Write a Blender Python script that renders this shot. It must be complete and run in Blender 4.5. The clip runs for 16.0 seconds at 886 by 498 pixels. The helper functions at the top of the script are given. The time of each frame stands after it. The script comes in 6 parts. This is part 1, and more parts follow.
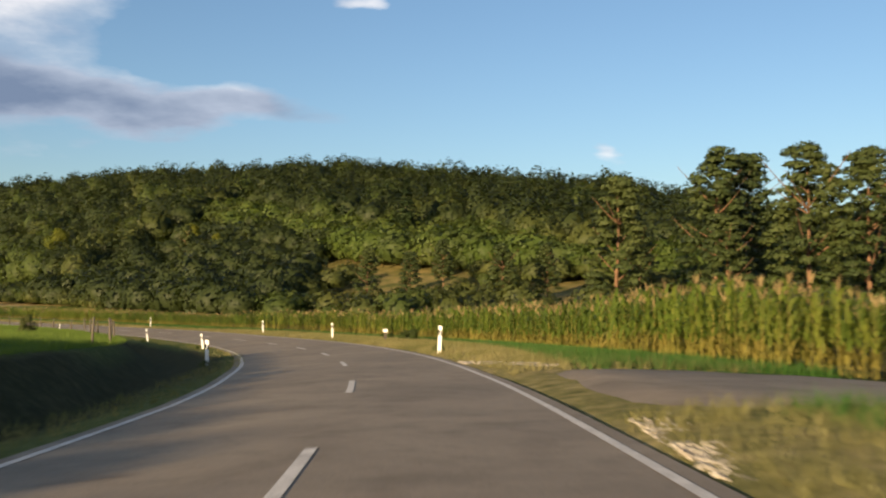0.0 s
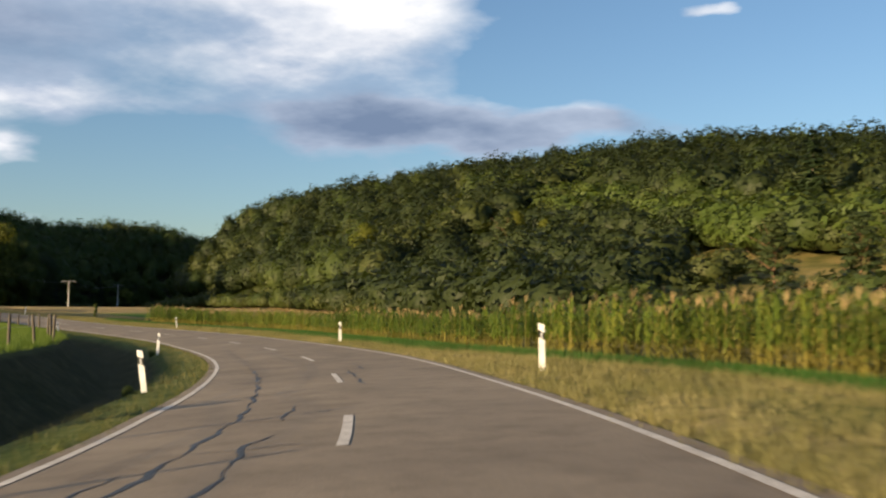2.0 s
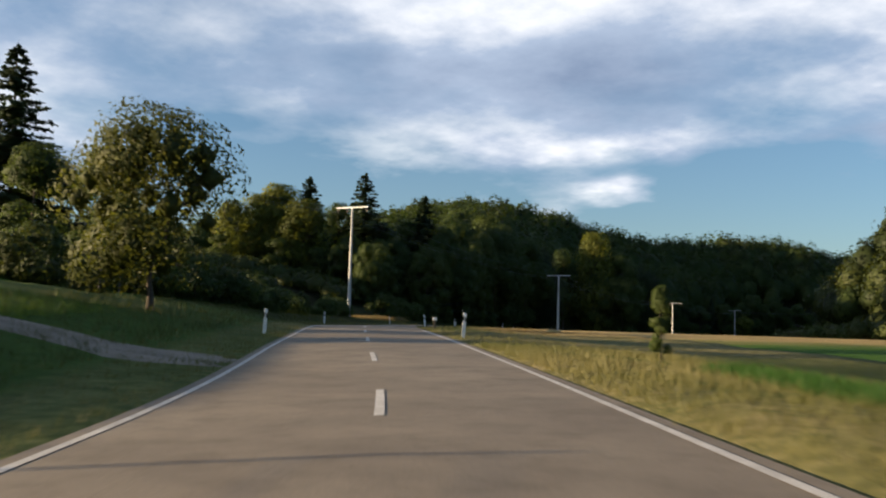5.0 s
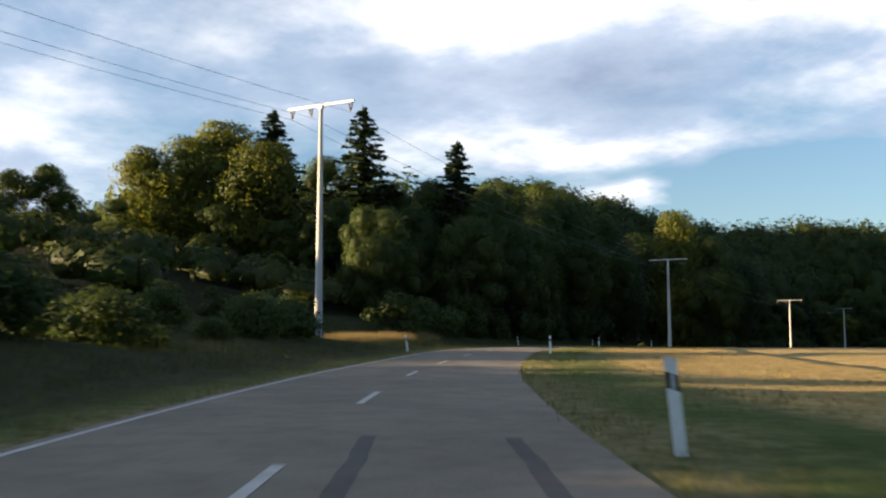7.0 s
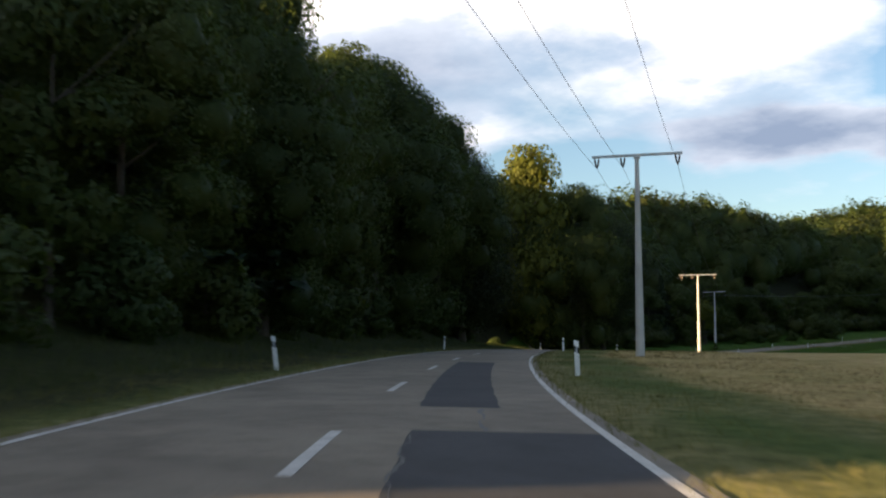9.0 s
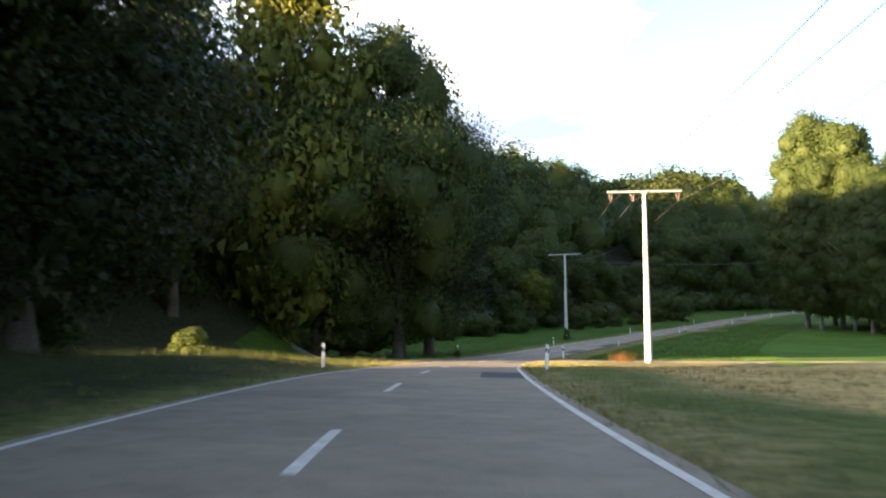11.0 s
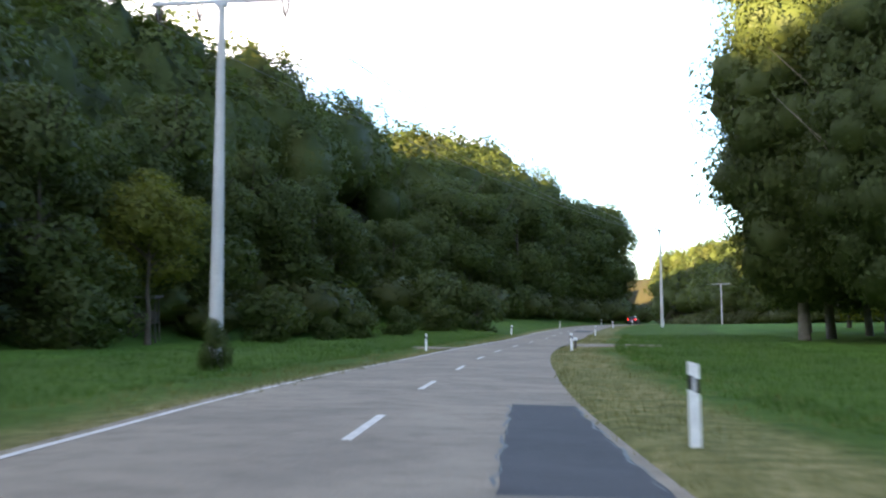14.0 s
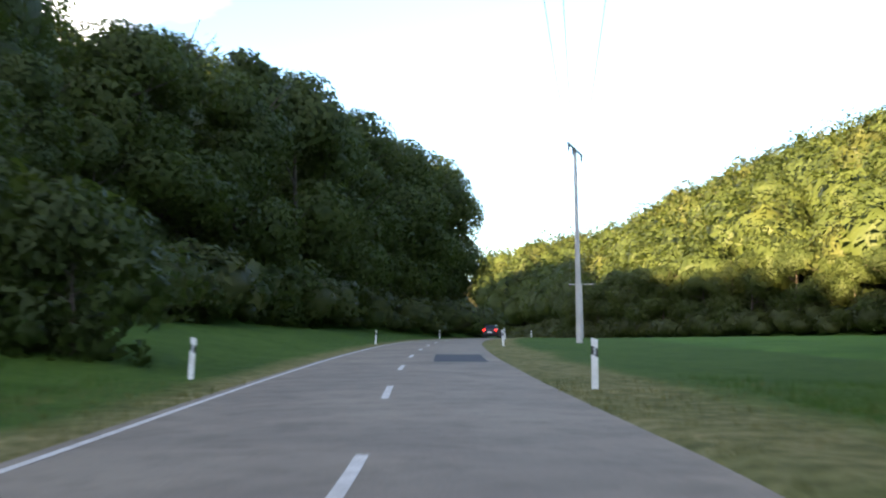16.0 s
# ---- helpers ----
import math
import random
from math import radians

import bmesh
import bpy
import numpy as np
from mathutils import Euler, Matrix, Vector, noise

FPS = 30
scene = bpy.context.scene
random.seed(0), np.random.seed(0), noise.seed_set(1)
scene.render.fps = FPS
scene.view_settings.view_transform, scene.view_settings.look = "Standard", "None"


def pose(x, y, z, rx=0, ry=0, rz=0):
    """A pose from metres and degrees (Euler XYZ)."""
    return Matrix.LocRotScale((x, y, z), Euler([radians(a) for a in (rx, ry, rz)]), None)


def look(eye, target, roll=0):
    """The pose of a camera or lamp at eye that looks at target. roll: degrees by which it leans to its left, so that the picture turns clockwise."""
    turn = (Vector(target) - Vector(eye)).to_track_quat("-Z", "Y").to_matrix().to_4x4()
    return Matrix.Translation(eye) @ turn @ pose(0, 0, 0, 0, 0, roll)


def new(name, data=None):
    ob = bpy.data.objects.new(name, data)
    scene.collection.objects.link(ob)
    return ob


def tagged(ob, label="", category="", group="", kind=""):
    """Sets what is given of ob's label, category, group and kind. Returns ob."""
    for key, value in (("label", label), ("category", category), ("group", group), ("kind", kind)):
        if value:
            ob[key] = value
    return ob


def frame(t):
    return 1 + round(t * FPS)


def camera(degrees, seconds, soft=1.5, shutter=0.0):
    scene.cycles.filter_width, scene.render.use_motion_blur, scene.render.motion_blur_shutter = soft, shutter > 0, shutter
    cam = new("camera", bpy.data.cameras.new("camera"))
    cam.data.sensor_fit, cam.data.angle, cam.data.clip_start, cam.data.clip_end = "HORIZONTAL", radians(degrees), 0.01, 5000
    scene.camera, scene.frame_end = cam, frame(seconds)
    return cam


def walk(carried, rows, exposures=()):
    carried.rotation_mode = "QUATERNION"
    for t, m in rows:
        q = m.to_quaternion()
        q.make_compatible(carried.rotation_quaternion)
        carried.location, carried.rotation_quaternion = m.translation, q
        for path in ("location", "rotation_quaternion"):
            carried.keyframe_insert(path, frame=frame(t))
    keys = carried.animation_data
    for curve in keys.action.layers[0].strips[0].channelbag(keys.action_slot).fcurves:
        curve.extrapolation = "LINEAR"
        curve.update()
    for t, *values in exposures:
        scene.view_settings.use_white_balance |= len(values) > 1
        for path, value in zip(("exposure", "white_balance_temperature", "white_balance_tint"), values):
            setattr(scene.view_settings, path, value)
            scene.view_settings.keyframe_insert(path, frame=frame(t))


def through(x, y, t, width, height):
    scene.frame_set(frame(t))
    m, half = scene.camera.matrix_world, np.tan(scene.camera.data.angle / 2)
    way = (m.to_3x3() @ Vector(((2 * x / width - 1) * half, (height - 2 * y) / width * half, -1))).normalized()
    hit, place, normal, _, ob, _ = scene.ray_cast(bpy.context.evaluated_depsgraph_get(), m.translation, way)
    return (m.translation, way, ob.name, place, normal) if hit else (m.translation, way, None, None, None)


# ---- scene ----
cam = camera(49.23, 16.0, soft=2.1, shutter=0.2)
PATH = [
    (0.0, (0.000, 0.000, 1.125), (-0.007, 9.987, 1.633), 0.09),
    (0.5, (-0.393, 14.403, 0.710), (-1.180, 24.357, 1.256), 0.26),
    (1.0, (-1.970, 28.755, 0.372), (-3.663, 38.594, 0.950), -0.22),
    (1.5, (-4.803, 42.839, -0.099), (-7.357, 52.483, 0.583), 0.82),
    (2.0, (-9.002, 56.597, -0.441), (-12.524, 65.933, 0.218), 0.22),
    (2.5, (-14.761, 70.066, -0.733), (-19.409, 78.891, -0.014), 1.07),
    (3.0, (-22.173, 82.855, -0.823), (-27.942, 90.984, -0.036), 1.26),
    (3.5, (-31.209, 94.837, -0.927), (-37.750, 102.356, -0.099), 1.04),
    (4.0, (-41.584, 106.033, -0.953), (-48.982, 112.701, -0.056), 1.20),
    (4.5, (-53.255, 116.111, -0.944), (-61.230, 122.083, -0.078), 1.14),
    (4.7, (-58.218, 119.839, -0.935), (-66.368, 125.567, -0.060), 1.70),
    (6.8, (-116.047, 155.192, 0.830), (-124.484, 160.471, 1.809), 1.19),
    (7.0, (-121.928, 158.942, 0.929), (-130.271, 164.364, 1.925), -0.02),
    (7.5, (-136.578, 168.744, 1.126), (-144.724, 174.463, 2.092), 0.78),
    (8.0, (-150.978, 179.138, 1.347), (-158.817, 185.260, 2.378), 1.04),
    (8.5, (-164.804, 190.478, 1.671), (-172.197, 197.141, 2.650), 0.73),
    (9.0, (-177.964, 202.789, 1.883), (-184.922, 209.917, 2.761), -0.03),
    (9.2, (-183.013, 207.958, 1.908), (-189.760, 215.280, 2.842), -0.46),
    (11.3, (-229.426, 268.186, 1.707), (-234.197, 276.950, 2.366), -0.67),
    (11.5, (-232.875, 274.376, 1.592), (-237.473, 283.234, 2.228), -0.65),
    (12.0, (-240.768, 290.082, 1.042), (-244.902, 299.166, 1.662), 0.10),
    (12.5, (-247.885, 306.283, 0.422), (-251.524, 315.572, 1.100), -1.08),
    (13.0, (-254.176, 322.938, -0.112), (-257.304, 332.418, 0.483), -1.01),
    (13.5, (-259.574, 340.056, -0.446), (-262.299, 349.648, 0.300), -1.35),
    (14.0, (-264.283, 357.656, -0.550), (-266.462, 367.369, 0.404), -0.25),
    (14.5, (-268.024, 375.637, -0.443), (-269.479, 385.486, 0.490), -1.01),
    (15.0, (-270.594, 393.897, -0.214), (-271.603, 403.794, 0.802), -0.53),
    (15.5, (-272.129, 412.360, 0.147), (-272.698, 422.287, 1.209), -0.14),
    (16.0, (-272.761, 430.993, 0.586), (-272.911, 440.932, 1.679), -0.47),
]
walk(cam, [(t, look(eye, target, roll)) for t, eye, target, roll in PATH],
     [(0.0, 1.32, 6600, 11), (4.7, 1.28, 6150, 10), (7.0, 1.75, 6550, 11), (8.5, 1.85, 6900, 12), (9.2, 2.1, 7250, 13), (11.0, 3.35, 7150, 15), (12.5, 3.62, 7000, 17),
      (13.2, 3.8, 7000, 17), (14.5, 3.82, 7000, 17), (16.0, 3.48, 6900, 17)])

# ------------------------------------------------------------------ light
SUN_AZ = radians(240.0)      # compass in the plan: the sun stands towards this angle from +x
SUN_EL = radians(8.4)
world = bpy.data.worlds.new("sky")
scene.world = world
world.use_nodes = True


def nd(tree, kind, **vals):
    n = tree.nodes.new(kind)
    for k, v in vals.items():
        if k.startswith("i_"):
            n.inputs[k[2:].replace("_", " ")].default_value = v
        elif k == "at":
            pass
        elif k == "operation":
            n.operation = v
        elif k == "blend_type":
            n.blend_type = v
        elif k == "data_type":
            n.data_type = v
    return n


# bearing, height, both radii in degrees; more or less cloud; lighter or darker cloud
CLOUDS = [(116, 16.6, 6, 2.2, 0.24, 0.20), (109, 10.8, 13, 1.1, 0.46, -0.32), (134, 15, 15, 2.6, 0.17, -0.12), (130, 19.8, 16, 1.8, 0.2, 0.16),
          (138, 12, 8, 0.9, 0.16, 0.14), (136, 8.8, 1.8, 0.9, 0.24, 0.12), (127, 9, 7, 2, -0.22, 0), (147, 9, 8, 2, -0.18, 0),
          (98, 15, 7, 4, -0.25, 0), (82, 13, 11, 6, -0.25, 0), (102, 5.5, 22, 2.6, -0.25, 0), (160, 15, 9, 5, -0.12, 0),
          (79.7, 8.5, 1.8, 0.8, 0.4, 0.12), (95, 16.9, 1.6, 0.5, 0.35, 0.12), (139, 18, 6, 1.6, 0.1, 0.15)]


def build_sky():
    t = world.node_tree
    t.nodes.clear()
    L = t.links.new
    out = t.nodes.new("ShaderNodeOutputWorld")
    sky = t.nodes.new("ShaderNodeTexSky")
    sky.sky_type = 'NISHITA'
    sky.sun_disc = False
    sky.sun_elevation = SUN_EL
    sky.sun_rotation = radians(90.0) - SUN_AZ
    sky.air_density = 1.0
    sky.dust_density = 0.7
    sky.ozone_density = 2.5
    bg = t.nodes.new("ShaderNodeBackground")
    bg.inputs["Strength"].default_value = 0.073
    co = t.nodes.new("ShaderNodeTexCoord")
    sep = t.nodes.new("ShaderNodeSeparateXYZ")
    L(co.outputs["Generated"], sep.inputs[0])
    # clouds lie on a plane overhead: direction over height
    add = nd(t, "ShaderNodeMath", operation='ADD')
    add.inputs[1].default_value = 0.17
    L(sep.outputs["Z"], add.inputs[0])
    mx = nd(t, "ShaderNodeMath", operation='MAXIMUM')
    mx.inputs[1].default_value = 0.08
    L(add.outputs[0], mx.inputs[0])
    dx = nd(t, "ShaderNodeMath", operation='DIVIDE')
    dy = nd(t, "ShaderNodeMath", operation='DIVIDE')
    L(sep.outputs["X"], dx.inputs[0]); L(mx.outputs[0], dx.inputs[1])
    L(sep.outputs["Y"], dy.inputs[0]); L(mx.outputs[0], dy.inputs[1])
    comb = t.nodes.new("ShaderNodeCombineXYZ")
    L(dx.outputs[0], comb.inputs[0]); L(dy.outputs[0], comb.inputs[1])
    n1 = t.nodes.new("ShaderNodeTexNoise")
    n1.inputs["Scale"].default_value = 0.80
    n1.inputs["Detail"].default_value = 7.0
    n1.inputs["Roughness"].default_value = 0.56
    n1.inputs["Distortion"].default_value = 0.15
    L(comb.outputs[0], n1.inputs["Vector"])
    # more cloud towards the west
    west = nd(t, "ShaderNodeMath", operation='MULTIPLY_ADD')
    west.inputs[1].default_value = -0.10
    west.inputs[2].default_value = -0.045
    L(sep.outputs["X"], west.inputs[0])
    cov = nd(t, "ShaderNodeMath", operation='ADD')
    L(n1.outputs["Fac"], cov.inputs[0]); L(west.outputs[0], cov.inputs[1])
    # the larger cloud banks and clear stretches, by their bearing and height over the horizon
    bear = nd(t, "ShaderNodeMath", operation='ARCTAN2')
    L(sep.outputs["Y"], bear.inputs[0]); L(sep.outputs["X"], bear.inputs[1])
    rise = nd(t, "ShaderNodeMath", operation='ARCSINE')
    L(sep.outputs["Z"], rise.inputs[0])
    nw = t.nodes.new("ShaderNodeTexNoise")
    nw.inputs["Scale"].default_value = 2.2
    nw.inputs["Detail"].default_value = 6.0
    L(comb.outputs[0], nw.inputs["Vector"])
    split = t.nodes.new("ShaderNodeSeparateColor")
    L(nw.outputs["Color"], split.inputs[0])

    def warped(angle, channel, by):
        m = nd(t, "ShaderNodeMath", operation='MULTIPLY_ADD')
        m.inputs[1].default_value = radians(by)
        L(split.outputs[channel], m.inputs[0]); L(angle, m.inputs[2])
        m2 = nd(t, "ShaderNodeMath", operation='SUBTRACT')
        m2.inputs[1].default_value = radians(by / 2)
        L(m.outputs[0], m2.inputs[0])
        return m2.outputs[0]

    wb, wr = warped(bear.outputs[0], 0, 13.0), warped(rise.outputs[0], 1, 5.0)
    bright = None
    for az, el, ra, re, amount, light in CLOUDS:
        terms = []
        for v, mid, rad in ((wb, az, ra), (wr, el, re)):
            q = nd(t, "ShaderNodeMath", operation='MULTIPLY_ADD')
            q.inputs[1].default_value = 1 / radians(rad)
            q.inputs[2].default_value = -mid / rad
            L(v, q.inputs[0])
            q2 = nd(t, "ShaderNodeMath", operation='MULTIPLY')
            L(q.outputs[0], q2.inputs[0]); L(q.outputs[0], q2.inputs[1])
            terms.append(q2.outputs[0])
        tot = nd(t, "ShaderNodeMath", operation='ADD')
        L(terms[0], tot.inputs[0]); L(terms[1], tot.inputs[1])
        ex = nd(t, "ShaderNodeMath", operation='POWER')
        ex.inputs[0].default_value = 0.5
        L(tot.outputs[0], ex.inputs[1])
        c2 = nd(t, "ShaderNodeMath", operation='MULTIPLY_ADD')
        c2.inputs[1].default_value = amount
        L(ex.outputs[0], c2.inputs[0]); L(cov.outputs[0], c2.inputs[2])
        cov = c2
        b2 = nd(t, "ShaderNodeMath", operation='MULTIPLY_ADD')
        b2.inputs[1].default_value = light
        b2.inputs[2].default_value = 0.0
        L(ex.outputs[0], b2.inputs[0])
        if bright:
            L(bright.outputs[0], b2.inputs[2])
        bright = b2
    ramp = t.nodes.new("ShaderNodeValToRGB")
    ramp.color_ramp.elements[0].position = 0.45
    ramp.color_ramp.elements[1].position = 0.66
    L(cov.outputs[0], ramp.inputs[0])
    n2 = t.nodes.new("ShaderNodeTexNoise")
    n2.inputs["Scale"].default_value = 1.9
    n2.inputs["Detail"].default_value = 7.0
    n2.inputs["Roughness"].default_value = 0.58
    off = t.nodes.new("ShaderNodeVectorMath")
    off.operation = 'ADD'
    off.inputs[1].default_value = (0.35, 0.55, 3.0)
    L(comb.outputs[0], off.inputs[0]); L(off.outputs[0], n2.inputs["Vector"])
    shade = t.nodes.new("ShaderNodeValToRGB")
    e = shade.color_ramp.elements
    e.new(0.46).color = (2.7, 3.15, 3.9, 1)
    e[0].position, e[0].color = 0.12, (1.1, 1.5, 2.25, 1)
    e[2].position, e[2].color = 0.70, (6.8, 6.6, 6.4, 1)
    lit = nd(t, "ShaderNodeMath", operation='ADD')
    L(n2.outputs["Fac"], lit.inputs[0]); L(bright.outputs[0], lit.inputs[1])
    L(lit.outputs[0], shade.inputs[0])
    mix = t.nodes.new("ShaderNodeMix")
    mix.data_type = 'RGBA'
    L(ramp.outputs["Color"], mix.inputs["Factor"])
    tint = t.nodes.new("ShaderNodeMix")
    tint.data_type = 'RGBA'
    tint.blend_type = 'MULTIPLY'
    tint.inputs["Factor"].default_value = 1.0
    tint.inputs["B"].default_value = (1.0, 0.99, 1.02, 1)
    L(sky.outputs[0], tint.inputs["A"])
    L(tint.outputs["Result"], mix.inputs["A"])
    L(shade.outputs["Color"], mix.inputs["B"])
    L(mix.outputs["Result"], bg.inputs["Color"])
    L(bg.outputs[0], out.inputs["Surface"])


build_sky()
sun_data = bpy.data.lights.new("sun", 'SUN')
sun_data.energy = 5.0
sun_data.angle = radians(0.6)
sun_data.color = (1.0, 0.74, 0.42)
sun = new("sun", sun_data)
sun.matrix_world = look((0, 0, 200), (-math.cos(SUN_AZ) * math.cos(SUN_EL) * 100, -math.sin(SUN_AZ) * math.cos(SUN_EL) * 100,
                                      200 - math.sin(SUN_EL) * 100))

# ------------------------------------------------------------------ materials


def ramp_of(t, fac, stops):
    r = t.nodes.new("ShaderNodeValToRGB")
    els = r.color_ramp.elements
    while len(els) < len(stops):
        els.new(0.5)
    for e, (p, c) in zip(els, stops):
        e.position, e.color = p, (*c, 1)
    t.links.new(fac, r.inputs[0])
    return r.outputs["Color"]


def noise_of(t, vec, scale, detail=4.0, rough=0.55, dist=0.0):
    n = t.nodes.new("ShaderNodeTexNoise")
    n.inputs["Scale"].default_value = scale
    n.inputs["Detail"].default_value = detail
    n.inputs["Roughness"].default_value = rough
    n.inputs["Distortion"].default_value = dist
    t.links.new(vec, n.inputs["Vector"])
    return n.outputs["Fac"]


def mixed(t, a, b, fac, mode='MIX'):
    m = t.nodes.new("ShaderNodeMix")
    m.data_type = 'RGBA'
    m.blend_type = mode
    for key, v in (("A", a), ("B", b)):
        if isinstance(v, tuple):
            m.inputs[key].default_value = (*v, 1)
        else:
            t.links.new(v, m.inputs[key])
    if isinstance(fac, float):
        m.inputs["Factor"].default_value = fac
    else:
        t.links.new(fac, m.inputs["Factor"])
    return m.outputs["Result"]


def material(name, rough=0.8, metal=0.0, spec=0.3):
    m = bpy.data.materials.new(name)
    m.use_nodes = True
    t = m.node_tree
    b = t.nodes["Principled BSDF"]
    b.inputs["Roughness"].default_value = rough
    b.inputs["Metallic"].default_value = metal
    b.inputs["Specular IOR Level"].default_value = spec
    return m, t, b


def coords(t):
    g = t.nodes.new("ShaderNodeNewGeometry")
    return g.outputs["Position"]


def bump_of(t, b, height, strength=0.4, dist=0.02):
    n = t.nodes.new("ShaderNodeBump")
    n.inputs["Strength"].default_value = strength
    n.inputs["Distance"].default_value = dist
    t.links.new(height, n.inputs["Height"])
    t.links.new(n.outputs[0], b.inputs["Normal"])


def mat_simple(name, c1, c2, scale, rough=0.8, metal=0.0, bump=0.0, spec=0.3, fine=None):
    """Two tones by a coarse and a fine noise in world space."""
    m, t, b = material(name, rough, metal, spec)
    p = coords(t)
    a = noise_of(t, p, scale, 5.0)
    f = noise_of(t, p, fine or scale * 9, 3.0)
    s = t.nodes.new("ShaderNodeMath")
    s.operation = 'MULTIPLY_ADD'
    s.inputs[1].default_value = 0.5
    t.links.new(f, s.inputs[0])
    s2 = t.nodes.new("ShaderNodeMath")
    s2.operation = 'MULTIPLY'
    s2.inputs[1].default_value = 0.5
    t.links.new(a, s2.inputs[0])
    t.links.new(s2.outputs[0], s.inputs[2])
    t.links.new(ramp_of(t, s.outputs[0], [(0.36, c1), (0.64, c2)]), b.inputs["Base Color"])
    if bump:
        bump_of(t, b, s.outputs[0], bump, 0.03)
    return m


def mat_leaf(name, dark, mid, light, patch=0.10, through=0.35):
    """Foliage: each leaf clump has its own tone, each tree too; thin leaves let light through."""
    m, t, b = material(name, 0.6, 0.0, 0.25)
    g = t.nodes.new("ShaderNodeNewGeometry")
    n = noise_of(t, g.outputs["Position"], patch, 2.0)
    s = t.nodes.new("ShaderNodeMath")
    s.operation = 'MULTIPLY_ADD'
    s.inputs[1].default_value = 0.19
    t.links.new(g.outputs["Random Per Island"], s.inputs[0])
    s2 = t.nodes.new("ShaderNodeMath")
    s2.operation = 'MULTIPLY'
    s2.inputs[1].default_value = 0.74
    t.links.new(n, s2.inputs[0])
    t.links.new(s2.outputs[0], s.inputs[2])
    oi = t.nodes.new("ShaderNodeObjectInfo")
    s3 = t.nodes.new("ShaderNodeMath")
    s3.operation = 'MULTIPLY_ADD'
    s3.inputs[1].default_value = 0.14
    t.links.new(oi.outputs["Random"], s3.inputs[0])
    t.links.new(s.outputs[0], s3.inputs[2])
    col = ramp_of(t, s3.outputs[0], [(0.25, dark), (0.58, mid), (0.92, light)])
    t.links.new(col, b.inputs["Base Color"])
    tr = t.nodes.new("ShaderNodeBsdfTranslucent")
    t.links.new(mixed(t, col, (1.25, 1.2, 0.5), 0.75, 'MULTIPLY'), tr.inputs["Color"])
    mx = t.nodes.new("ShaderNodeMixShader")
    mx.inputs[0].default_value = through
    t.links.new(b.outputs[0], mx.inputs[1])
    t.links.new(tr.outputs[0], mx.inputs[2])
    t.links.new(mx.outputs[0], t.nodes["Material Output"].inputs["Surface"])
    return m


def mat_asphalt(name, c1, c2, rough=0.82):
    m, t, b = material(name, rough, 0.0, 0.35)
    p = coords(t)
    grain = noise_of(t, p, 55.0, 2.0, 0.7)
    wide = noise_of(t, p, 0.35, 5.0, 0.6, 0.6)
    stain = noise_of(t, p, 1.7, 6.0, 0.65)
    col = ramp_of(t, wide, [(0.35, c1), (0.66, c2)])
    col = mixed(t, col, ramp_of(t, grain, [(0.3, (0.45, 0.45, 0.45)), (0.7, (1.3, 1.3, 1.3))]), 0.55, 'MULTIPLY')
    col = mixed(t, col, ramp_of(t, stain, [(0.34, (0.74, 0.72, 0.7)), (0.52, (1, 1, 1))]), 0.8, 'MULTIPLY')
    t.links.new(col, b.inputs["Base Color"])
    bump_of(t, b, grain, 0.35, 0.006)
    return m


